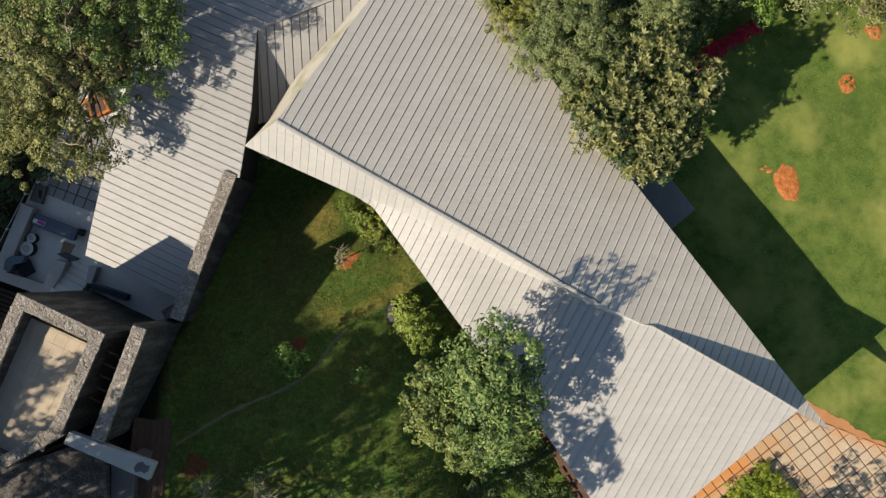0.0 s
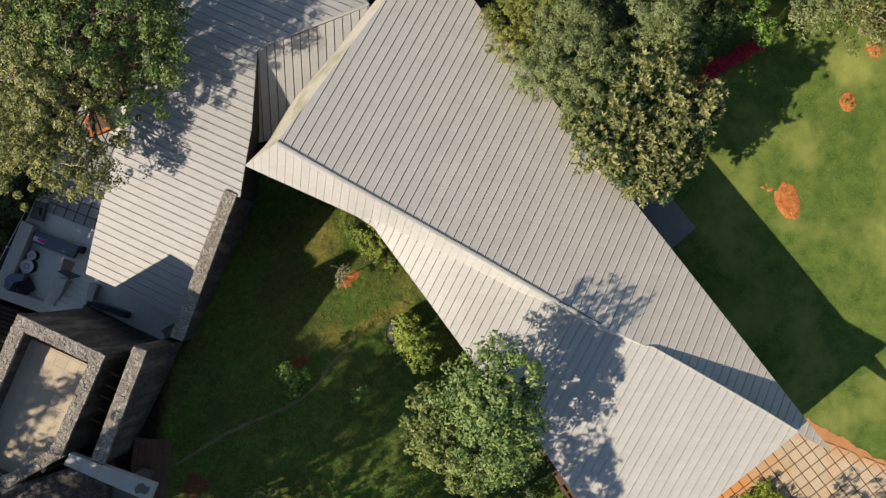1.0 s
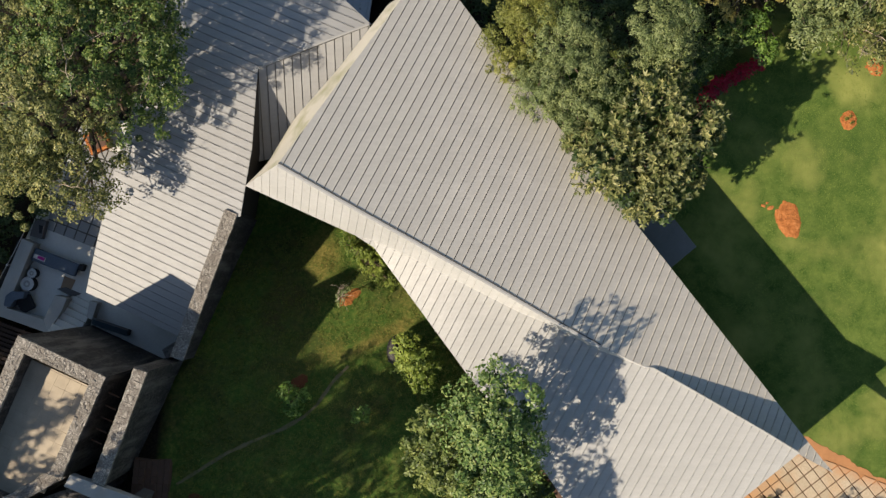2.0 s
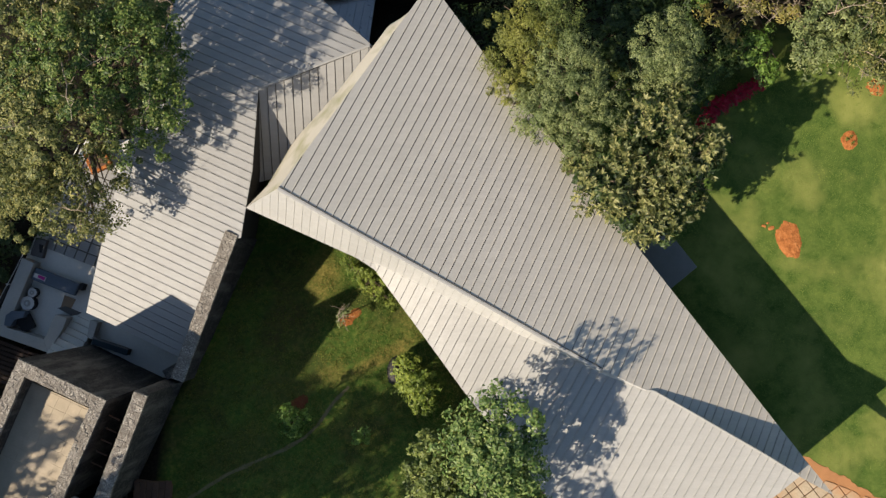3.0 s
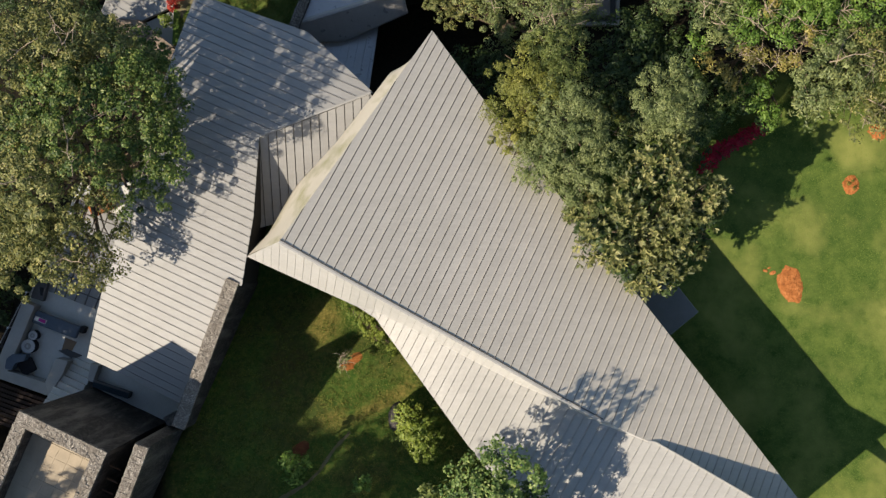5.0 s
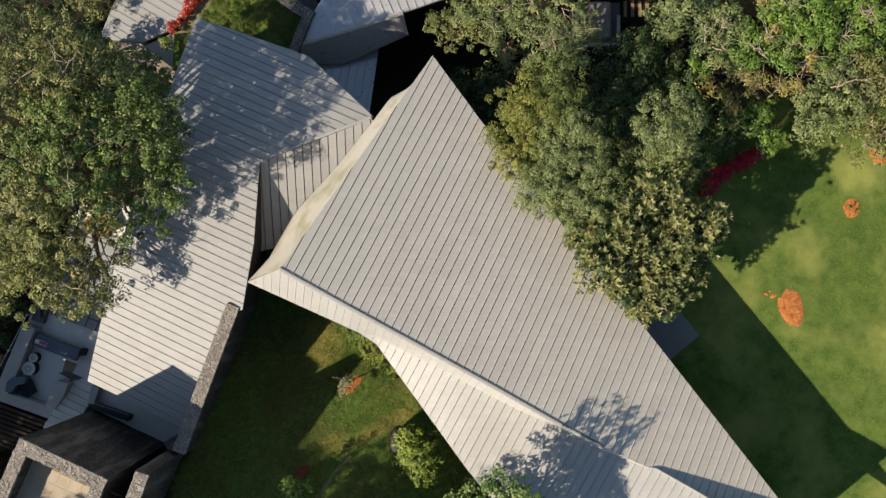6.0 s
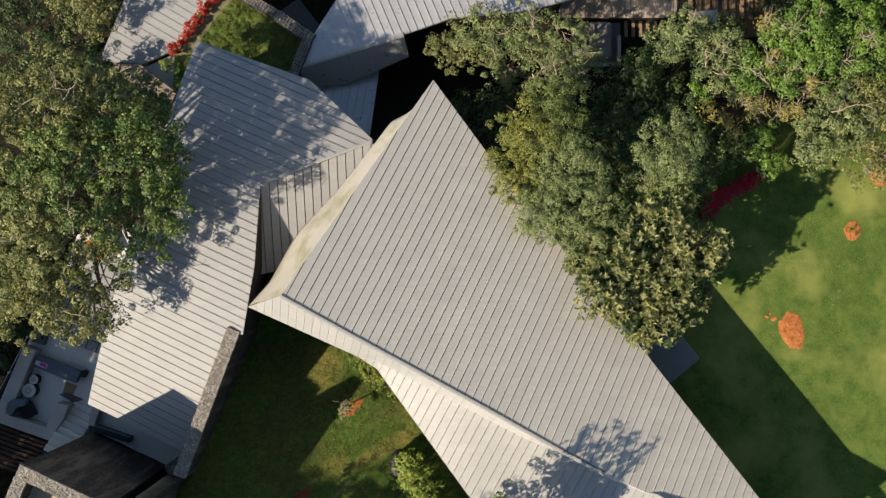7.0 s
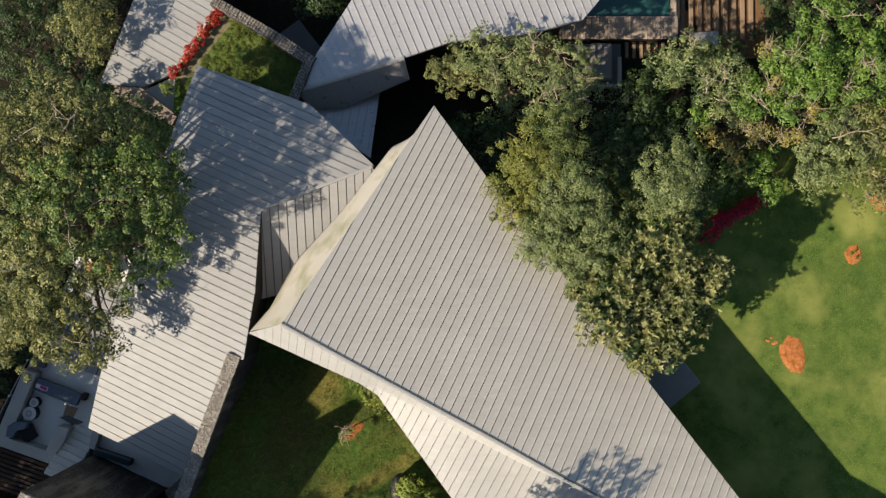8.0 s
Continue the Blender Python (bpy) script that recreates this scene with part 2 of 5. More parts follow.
p_edge = k_pav.mix(1.0, k_pav.band((10.65, -8.81), (0.581, -0.814), 0.95, 0.10), k_pav.band((13.6, -7.0), (0.814, 0.581), 0.3, -1.6), "MULTIPLY")
p_base = k_pav.mix(p_edge, p_base, (0.56, 0.25, 0.08))
p_base = k_pav.mix(k_pav.band((16.0, -6.05), (-0.40, -0.917), 0.55, -0.1), p_base, (0.52, 0.27, 0.13))
k_pav.color(p_base).bump(k_pav.noise(20.0, 4), 0.5, 0.012)
M_PAVER = k_pav.mat
k_soil = Nodes("red_soil", 0.95, 0.0, 0.1)
s_base = k_soil.ramp(k_soil.noise(4.0, 8, 0.68), (0.30, (0.26, 0.090, 0.03)), (0.5, (0.46, 0.165, 0.05)), (0.70, (0.62, 0.26, 0.095)))
k_soil.color(s_base).bump(k_soil.noise(8.0, 6, 0.7), 0.8, 0.08)
M_SOIL = k_soil.mat
M_MORTAR = plain("orange_mortar_bed", (0.47, 0.225, 0.095), 0.9, 3.0, 0.3, bump=0.6, dist=0.02)
# Darker copy of the red soil, with the garden's shade in its colour.
M_SOIL_D = plain("shaded_red_soil", (0.17, 0.065, 0.032), 0.95, 5.0, 0.3, bump=0.8, dist=0.03, spec=0.1)
M_TRACK = plain("worn_dry_track", (0.215, 0.190, 0.105), 0.95, 4.0, 0.3, bump=0.6, dist=0.02, spec=0.1)
M_GROUND = ground_mat()
M_BEDLAWN = ground_mat("raised_lawn_grass", False)
M_BARK = plain("grey_bark", (0.17, 0.125, 0.085), 0.9, 6.0, 0.3, bump=0.8, dist=0.02)
M_TWIG = plain("bare_pale_twigs", (0.46, 0.37, 0.27), 0.9, 6.0, 0.2)
M_SOFA = plain("blue_grey_fabric", (0.12, 0.15, 0.19), 0.9, 8.0, 0.15)
M_TEAL = plain("dark_teal_paint", (0.018, 0.035, 0.045), 0.6, 3.0, 0.2)
M_BLACK = plain("black_fabric", (0.020, 0.020, 0.022), 0.7, 8.0, 0.2)
M_MATTRESS = plain("dark_grey_mattress_cloth", (0.30, 0.27, 0.25), 0.9, 6.0, 0.15)
M_WHITE = plain("white_enamel", (0.70, 0.69, 0.66), 0.5, 6.0, 0.1)
M_PINK = plain("pink_cloth", (0.55, 0.05, 0.30), 0.9, 9.0, 0.2)
M_WOOD = plain("weathered_timber", (0.32, 0.22, 0.14), 0.85, 3.0, 0.3)
M_SLAT = plain("dark_brown_slats", (0.050, 0.033, 0.027), 0.8, 3.0, 0.3)
M_EARTH = plain("red_brown_earth", (0.20, 0.115, 0.058), 0.95, 3.0, 0.4, bump=0.6, dist=0.02, spec=0.1)
M_WOOD_G = plain("grey_timber", (0.44, 0.35, 0.28), 0.85, 3.0, 0.3)
M_TILEROOF = plain("brown_clay_tile", (0.13, 0.075, 0.05), 0.85, 3.0, 0.3)
M_GROUT = plain("dark_grout", (0.10, 0.09, 0.075), 0.9, 3.0, 0.2)
M_JOINT = plain("brown_paving_joint", (0.135, 0.080, 0.045), 0.95, 3.0, 0.3)
M_TILE = plain("grey_terrace_tile", (0.33, 0.33, 0.32), 0.6, 2.0, 0.15)
k_water = Nodes("pool_water", 0.06, 0.0, 0.5)
k_water.color((0.035, 0.115, 0.105)).bump(k_water.noise(3.0, 3), 0.25, 0.03)
M_WATER = k_water.mat
L_DEEP = leaf_mat("leaf_deep_green", (0.034, 0.070, 0.017), (0.078, 0.138, 0.030), (0.160, 0.230, 0.055), (0.290, 0.320, 0.100))
L_OLIVE = leaf_mat("leaf_olive", (0.076, 0.094, 0.034), (0.160, 0.178, 0.060), (0.275, 0.280, 0.096), (0.430, 0.385, 0.150))
L_GREY = leaf_mat("leaf_grey_green", (0.108, 0.143, 0.054), (0.210, 0.252, 0.098), (0.340, 0.375, 0.158))
L_YELLOW = leaf_mat("leaf_yellow_green", (0.115, 0.165, 0.025), (0.225, 0.290, 0.046), (0.335, 0.380, 0.078))
L_LARGE = leaf_mat("leaf_large_pale", (0.070, 0.088, 0.030), (0.160, 0.178, 0.064), (0.310, 0.312, 0.124), (0.480, 0.440, 0.210))
L_FRESH = leaf_mat("leaf_fresh_green", (0.078, 0.150, 0.022), (0.158, 0.270, 0.046), (0.275, 0.390, 0.085))
L_DRY = leaf_mat("leaf_dry_ochre", (0.30, 0.24, 0.06), (0.42, 0.35, 0.10), (0.36, 0.33, 0.12))
# Dark green for shrubs, and for shade painted inside crowns and under trees.
L_DARK = leaf_mat("leaf_shrub_and_shade", (0.030, 0.056, 0.018), (0.058, 0.096, 0.029), (0.096, 0.138, 0.044))
L_RED = leaf_mat("petal_red", (0.34, 0.008, 0.034), (0.58, 0.016, 0.066), (0.68, 0.036, 0.092))
L_SCARLET = leaf_mat("petal_scarlet", (0.36, 0.020, 0.012), (0.50, 0.045, 0.020), (0.28, 0.015, 0.012))
L_MID = leaf_mat("leaf_mid_green", (0.060, 0.115, 0.030), (0.120, 0.205, 0.055), (0.225, 0.310, 0.098), (0.335, 0.390, 0.142))
L_SUNNY = leaf_mat("leaf_sunny_olive", (0.095, 0.130, 0.034), (0.190, 0.230, 0.062), (0.300, 0.335, 0.105))
L_OCHRE = leaf_mat("leaf_ochre_olive", (0.120, 0.130, 0.026), (0.235, 0.245, 0.052), (0.350, 0.345, 0.085))
L_HEDGE = leaf_mat("leaf_bright_hedge", (0.130, 0.200, 0.020), (0.300, 0.380, 0.035), (0.440, 0.480, 0.060))
L_MEADOW = leaf_mat("meadow_blade", (0.060, 0.120, 0.018), (0.115, 0.175, 0.030), (0.190, 0.215, 0.045), (0.300, 0.240, 0.075), gloss=0.8)
L_GRASS = leaf_mat("grass_blade", (0.165, 0.225, 0.048), (0.200, 0.255, 0.056), (0.245, 0.290, 0.070), gloss=0.8)


# ---------------------------------------------------------------- mesh helpers
def mesh_from(name, verts, faces, smooth=False):
    me = bpy.data.meshes.new(name)
    me.from_pydata(verts, [], faces)
    me.update()
    if smooth:
        me.shade_smooth()
    return me


def put(name, me, material, parent=None, label=""):
    if not me.materials:
        me.materials.append(material)
    ob = new(name, me)
    if parent is not None:
        ob.parent = parent
        ob.matrix_parent_inverse = parent.matrix_world.inverted()
    return tagged(ob, label)


def part(name, bm, material, parent=None, label="", smooth=False):
    me = bpy.data.meshes.new(name)
    bmesh.ops.recalc_face_normals(bm, faces=bm.faces)
    bm.to_mesh(me)
    bm.free()
    if smooth:
        me.shade_smooth()
    return put(name, me, material, parent, label)


def thing(name, at, label, category, group="", kind=""):
    ob = new(name)
    ob.location = at
    ob.empty_display_size = 0.2
    bpy.context.view_layer.update()
    return tagged(ob, label, category, group, kind)


def prism(poly, z0, z1, bevel=0.0, bm=None):
    """An upright prism; z0 and z1 are numbers or functions of x and y."""
    bm = bm or bmesh.new()
    f0 = z0 if callable(z0) else (lambda x, y: z0)
    f1 = z1 if callable(z1) else (lambda x, y: z1)
    lo = [bm.verts.new((x, y, f0(x, y))) for x, y in poly]
    hi = [bm.verts.new((x, y, f1(x, y))) for x, y in poly]
    n = len(poly)
    bm.faces.new(lo[::-1])
    bm.faces.new(hi)
    for i in range(n):
        bm.faces.new((lo[i], lo[(i + 1) % n], hi[(i + 1) % n], hi[i]))
    if bevel:
        bmesh.ops.bevel(bm, geom=list(bm.edges), offset=bevel, segments=1, affect="EDGES")
    return bm


def box(cx, cy, z0, sx, sy, sz, turn=0.0, bevel=0.01, bm=None):
    c, s = math.cos(radians(turn)), math.sin(radians(turn))
    poly = [(cx + c * a * sx / 2 - s * b * sy / 2, cy + s * a * sx / 2 + c * b * sy / 2) for a, b in ((-1, -1), (1, -1), (1, 1), (-1, 1))]
    if bm is None:
        return prism(poly, z0, z0 + sz, bevel)
    b2 = prism(poly, z0, z0 + sz, bevel)
    me = bpy.data.meshes.new("tmp")
    b2.to_mesh(me)
    b2.free()
    bm.from_mesh(me)
    bpy.data.meshes.remove(me)
    return bm


def disc(cx, cy, z0, r0, r1, h, seg=20, bm=None):
    bm = bm or bmesh.new()
    bmesh.ops.create_cone(bm, cap_ends=True, segments=seg, radius1=r0, radius2=r1, depth=h, matrix=Matrix.Translation((cx, cy, z0 + h / 2)))
    return bm


def clip(poly, nx, ny, d):
    """The part of a plan polygon where nx*x + ny*y <= d."""
    out = []
    for i, p in enumerate(poly):
        q = poly[(i + 1) % len(poly)]
        a, b = nx * p[0] + ny * p[1] - d, nx * q[0] + ny * q[1] - d
        if a <= 0:
            out.append(p)
        if (a < 0 < b) or (b < 0 < a):
            t = a / (a - b)
            out.append((p[0] + t * (q[0] - p[0]), p[1] + t * (q[1] - p[1])))
    return out


def area(poly):
    return 0.5 * sum(p[0] * q[1] - q[0] * p[1] for p, q in zip(poly, poly[1:] + poly[:1]))


def cells(poly, ang, step, span=None):
    """Cuts a plan polygon across the direction ang every step metres."""
    c, s = math.cos(radians(ang)), math.sin(radians(ang))
    lo, hi = span or (min(c * x + s * y for x, y in poly), max(c * x + s * y for x, y in poly))
    n = max(1, math.ceil((hi - lo) / step))
    for i in range(n):
        q = clip(clip(poly, c, s, lo + (hi - lo) * (i + 1) / n), -c, -s, -(lo + (hi - lo) * i / n))
        if len(q) > 2 and abs(area(q)) > 1e-5:
            yield q


def welded(name, verts, faces):
    """A mesh with equal corners joined and the faces between neighbouring plates left out."""
    index, table = {}, []
    for p in verts:
        key = (round(p[0], 4), round(p[1], 4), round(p[2], 4))
        if key not in index:
            index[key] = len(index)
        table.append(index[key])
    seen, out = {}, []
    for f in faces:
        g = []
        for i in f:
            if not g or g[-1] != table[i]:
                g.append(table[i])
        if len(g) > 1 and g[0] == g[-1]:
            g.pop()
        if len(set(g)) < 3 or len(set(g)) < len(g):
            continue
        out.append(g)
        key = frozenset(g)
        seen[key] = seen.get(key, 0) + 1
    return mesh_from(name, list(index), [g for g in out if seen[frozenset(g)] == 1])


def slab_cells(verts, faces, poly, top, bottom):
    """Adds one small plate to lists of vertices and faces."""
    if area(poly) < 0:
        poly = poly[::-1]
    k, n = len(verts), len(poly)
    verts += [(x, y, top(x, y)) for x, y in poly] + [(x, y, bottom(x, y)) for x, y in poly]
    faces.append(list(range(k, k + n)))
    faces.append(list(range(k + 2 * n - 1, k + n - 1, -1)))
    for i in range(n):
        j = (i + 1) % n
        faces.append((k + j, k + i, k + n + i, k + n + j))


def roof(house, poly, zf, ang, pitch, material, label="", seam=0.038, anchor=0.0, thick=0.22, curved=0.0, slot=0.004, rib_w=0.022):
    """A standing-seam roof slope: a deck with its edge, and one sheet per bay, each with its upright seam and the open
    joint beside it, darkened for the seam's shadow.
    """
    c, s = math.cos(radians(ang)), math.sin(radians(ang))
    nx, ny = -s, c
    step = curved or 1000.0
    span = (min(c * x + s * y for x, y in poly), max(c * x + s * y for x, y in poly))
    lo, hi = min(nx * x + ny * y for x, y in poly), max(nx * x + ny * y for x, y in poly)
    first = anchor + pitch * math.floor((lo - anchor) / pitch)
    bays = [first + pitch * i for i in range(int((hi - first) / pitch) + 1)]
    v, f = [], []
    for u in bays if curved else [lo]:
        bay = clip(clip(poly, nx, ny, u + (pitch if curved else hi - lo + 1)), -nx, -ny, -u)
        if len(bay) > 2:
            for q in cells(bay, ang, step, span):
                slab_cells(v, f, q, lambda x, y: zf(x, y) - 0.035, lambda x, y: zf(x, y) - thick)
    slope = put("roof_slope", welded("roof_slope", v, f), M_SEAM if slot > 0.01 else M_DECK, house, label)
    for u in bays:
        strip = clip(clip(poly, nx, ny, u + pitch - slot), -nx, -ny, -u)
        if len(strip) > 2 and abs(area(strip)) > 0.003:
            pan = clip(strip, -nx, -ny, -(u + rib_w))
            rib = clip(strip, nx, ny, u + rib_w)
            v, f = [], []
            for bay, top in ((pan, 0.0), (rib, seam)):
                if len(bay) > 2 and abs(area(bay)) > 0.0004:
                    for q in cells(bay, ang, step, span):
                        slab_cells(v, f, q, lambda x, y: zf(x, y) + top, lambda x, y: zf(x, y) - 0.03)
            put("roof_sheet", welded("roof_sheet", v, f), material, slope)
    return slope


def edge_strip(house, name, pts, width, height, material, label=""):
    """A folded flashing laid along a line of points."""
    bm = bmesh.new()
    rings = []
    for i, p in enumerate(pts):
        a, b = Vector(pts[max(0, i - 1)]), Vector(pts[min(len(pts) - 1, i + 1)])
        d = (b - a)
        side = Vector((-d.y, d.x, 0)).normalized() * width / 2
        p = Vector(p)
        up = Vector((0, 0, height))
        rings.append([bm.verts.new(w) for w in (p - side - up, p - side + up * 0.4, p + up, p + side + up * 0.4, p + side - up)])
    for r, q in zip(rings, rings[1:]):
        for i in range(5):
            bm.faces.new((r[i], r[(i + 1) % 5], q[(i + 1) % 5], q[i]))
    bm.faces.new(rings[0])
    bm.faces.new(rings[-1])
    return part(name, bm, material, house, label)


def smooth01(t):
    t = max(0.0, min(1.0, t))
    return t * t * (3 - 2 * t)


def bent(pts, x):
    """A value on a bent line, given as (x, value) pairs."""
    for (x0, v0), (x1, v1) in zip(pts, pts[1:]):
        if x <= x1:
            return v0 + (v1 - v0) * (x - x0) / (x1 - x0)
    return pts[-1][1]


def plane(a, b, c):
    return lambda x, y: a * x + b * y + c


# ---------------------------------------------------------------- ground
def wall_line(y):
    """x of the retaining line between the inner garden and the sunken west side."""
    return bent(((-40, -24.0), (-6, -12.45), (-1.7, -10.75), (3.9, -8.5), (9, -6.8), (40, -6.8)), y)


def height(x, y):
    inner = 0.25 - 0.43 * max(-7.0, min(4.5, y))
    k = smooth01((2.5 - x) / 4.0)
    h = 0.5 * (1 - k) + inner * k
    fall = smooth01((y - 11.0) / 5.5) * (1.0 if x < 15 else smooth01((23 - x) / 8))
    h = h * (1 - fall) - 4.7 * fall
    west = smooth01((wall_line(y) - x) / 0.5)
    low = -1.98 - 1.2 * smooth01((y - 9) / 6)
    h = h * (1 - west) + min(low, h) * west if h > low else h
    # the sunken way below the terrace
    h -= 1.45 * smooth01((-15.0 - x) / 0.4) * smooth01((1.0 - y) / 0.4) * smooth01((y + 4.2) / 1.5)
    if x > 2 and y < 11:
        h += 0.05 * noise.noise((x * 0.2, y * 0.2, 3.0)) * smooth01((y + 4.5) / 3.0)
    else:
        h += 0.06 * noise.noise((x * 0.5, y * 0.5, 7.0))
    return h


def spread(lo, hi, step, far):
    a = list(np.arange(lo, hi + step / 2, step))
    d, w = step, []
    x = hi
    while x < far:
        d *= 1.35
        x += d
        w.append(x)
    return [lo - (q - hi) for q in w[::-1]] + a + w


gx, gy = spread(-24, 24, 0.4, 1600), spread(-16, 28, 0.4, 1600)
gv = [(x, y, height(x, y)) for y in gy for x in gx]
nxg = len(gx)
gf = [(j * nxg + i, j * nxg + i + 1, (j + 1) * nxg + i + 1, (j + 1) * nxg + i) for j in range(len(gy) - 1) for i in range(nxg - 1)]
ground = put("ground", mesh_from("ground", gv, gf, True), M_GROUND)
tagged(ground, "uneven lawn with short mown grass, drier in the inner garden", "lawn", kind="structure")


def patch(name, cx, cy, rx, ry, turn, material, label, category, rise=0.05, seed=1, wild=0.42):
    """A low, ragged heap or bare spot that lies on the lawn."""
    bm = bmesh.new()
    n, rings = 64, 6
    c, s = math.cos(radians(turn)), math.sin(radians(turn))
    mid = bm.verts.new((cx, cy, height(cx, cy) + rise))
    last = None
    for r in range(1, rings + 1):
        ring = []
        for i in range(n):
            a = 2 * math.pi * i / n
            k = r / rings * (1 + wild * noise.noise((math.cos(a) * 1.5, math.sin(a) * 1.5, seed * 3.1)) + wild * 0.5 * noise.noise((math.cos(a) * 6, math.sin(a) * 6, seed + r * 0.3)))
            u, v = rx * k * math.cos(a), ry * k * math.sin(a)
            x, y = cx + c * u - s * v, cy + s * u + c * v
            bump = rise * (1 - (r / rings) ** 2) * (0.7 + 0.6 * noise.noise((x * 4, y * 4, seed)))
            ring.append(bm.verts.new((x, y, height(x, y) + (bump + 0.012 if r < rings else -0.02))))
        for i in range(n):
            if last:
                bm.faces.new((last[i], last[(i + 1) % n], ring[(i + 1) % n], ring[i]))
            else:
                bm.faces.new((mid, ring[i], ring[(i + 1) % n]))
        last = ring
    return tagged(part(name, bm, material, None, label, True), label, category)


def track(name, pts, width, material, label):
    """A worn track on the ground."""
    bm = bmesh.new()
    prev = None
    for i in range(len(pts) - 1):
        (x0, y0), (x1, y1) = pts[i], pts[i + 1]
        n = max(2, int(math.hypot(x1 - x0, y1 - y0) / 0.25))
        for k in range(n + (i == len(pts) - 2)):
            t = k / n
            x, y = x0 + t * (x1 - x0), y0 + t * (y1 - y0)
            l = math.hypot(x1 - x0, y1 - y0)
            ox, oy = -(y1 - y0) / l, (x1 - x0) / l
            w = width / 2 * (1 + 0.7 * noise.noise((x * 1.7, y * 1.7, 5)))
            row = []
            for a in (-1, -0.4, 0.4, 1):
                px, py = x + ox * w * a, y + oy * w * a
                row.append(bm.verts.new((px, py, height(px, py) + (0.014 if abs(a) < 1 else -0.01))))
            if prev:
                for q in range(3):
                    bm.faces.new((prev[q], prev[q + 1], row[q + 1], row[q]))
            prev = row
    return tagged(part(name, bm, material, None, "", True), label, "path", kind="structure")


# ---------------------------------------------------------------- the main house
zA = plane(-0.2664, -0.2363, 7.164)
RIDGE = ((-5.86, 5.51), (-3.69, 4.28), (-0.99, 2.78), (1.55, 1.36), (4.13, -0.13), (5.70, -0.99), (7.40, -1.77))
FOLD = ((-7.61, 5.03), (-3.37, 3.11), (-2.68, 2.92), (-1.82, 2.54), (-0.93, 2.11), (0.15, 1.57), (1.60, 0.83), (2.85, 0.20), (4.00, -0.27), (5.74, -1.16), (7.40, -1.80))

CREST = ((7.71, -1.82), (9.04, -2.57), (10.27, -3.28), (11.69, -4.1), (12.94, -4.87))


def zB(x, y):
    t = max(0.0, min(1.0, (1.0 - x) / 3.63))
    return 0.1176 * x + 0.1153 * y + 4.90 - 0.7 * t * t


def zW(x, y):
    """The steep bright strip between ridge and fold: straight from one to the other along y."""
    if x < -5.86:
        yr, zr = bent(((-7.62, 5.035), (-5.86, 5.51)), x), bent(((-7.62, 4.2), (-5.86, 7.42)), x)
    else:
        yr = bent(RIDGE, x)
        zr = zA(x, yr)
    yl = bent(FOLD, x)
    zl = bent(((-7.61, 4.19), (-3.37, 4.17)), x) if x < -3.37 else zB(x, yl)
    t = max(0.0, min(1.0, (y - yl) / max(0.02, yr - yl)))
    return zl + (zr - zl) * t


main_house = thing("house", (4, 3, 0.5), "long low house under folded pale zinc standing-seam roofs", "house", "pavilions")
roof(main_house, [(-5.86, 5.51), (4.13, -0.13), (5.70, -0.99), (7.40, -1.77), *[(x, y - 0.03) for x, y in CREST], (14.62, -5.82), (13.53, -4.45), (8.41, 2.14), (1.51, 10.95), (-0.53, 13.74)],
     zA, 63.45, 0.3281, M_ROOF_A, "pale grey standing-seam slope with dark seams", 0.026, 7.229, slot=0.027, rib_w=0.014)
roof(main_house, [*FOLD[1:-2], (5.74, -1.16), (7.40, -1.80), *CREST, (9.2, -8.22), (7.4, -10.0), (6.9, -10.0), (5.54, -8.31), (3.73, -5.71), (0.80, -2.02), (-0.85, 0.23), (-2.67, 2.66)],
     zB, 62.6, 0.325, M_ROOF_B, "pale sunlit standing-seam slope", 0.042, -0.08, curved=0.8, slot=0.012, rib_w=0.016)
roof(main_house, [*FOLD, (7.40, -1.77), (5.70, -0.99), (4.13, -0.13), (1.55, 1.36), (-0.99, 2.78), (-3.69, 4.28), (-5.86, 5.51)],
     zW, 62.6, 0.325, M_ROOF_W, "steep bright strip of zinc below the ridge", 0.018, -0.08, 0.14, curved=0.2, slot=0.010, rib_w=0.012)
edge_strip(main_house, "ridge_cap", [(x, y - 0.02, zA(x, y) + 0.008) for x, y in RIDGE[:-1]], 0.12, 0.014, M_ROOF_B, "folded zinc ridge flashing")
# A dark strip paints the shadow gap behind the ridge cap.
edge_strip(main_house, "ridge_joint", [(x + 0.025, y + 0.055, zA(x, y + 0.055) + 0.012) for x, y in RIDGE[:-1]], 0.05, 0.012, M_SEAM, "dark strip that paints the shadow gap along the ridge")
edge_strip(main_house, "crest_cap", [(x, y, zB(x, y) + 0.02) for x, y in ((7.40, -1.76), *CREST)], 0.07, 0.02, M_ROOF_B)
# the upright face between the crest and the slope behind it
part("gable_face", prism([(7.42, -1.74), *CREST, *[(x - 0.03, y - 0.07) for x, y in CREST[::-1]], (7.40, -1.84)], lambda x, y: zA(x, y) - 0.05, lambda x, y: zB(x, y) - 0.06), M_DECK, main_house)
# the cream rendered wall under the north-west edge of the big slope
top_line = [(-5.86, 5.51), (-4.6, 7.46), (-3.4, 9.31), (-2.2, 11.16), (-1.27, 12.60)]
low_line = [(-7.56, 5.08, 4.15), (-6.91, 5.96, 3.3), (-6.02, 7.86, 2.3), (-4.31, 9.63, 2.6), (-2.87, 11.38, 3.05), (-2.18, 12.23, 3.4), (-1.46, 12.50, 3.9)]


def along(line, t):
    q = t * (len(line) - 1)
    i = min(int(q), len(line) - 2)
    return Vector(line[i]).lerp(Vector(line[i + 1]), q - i)


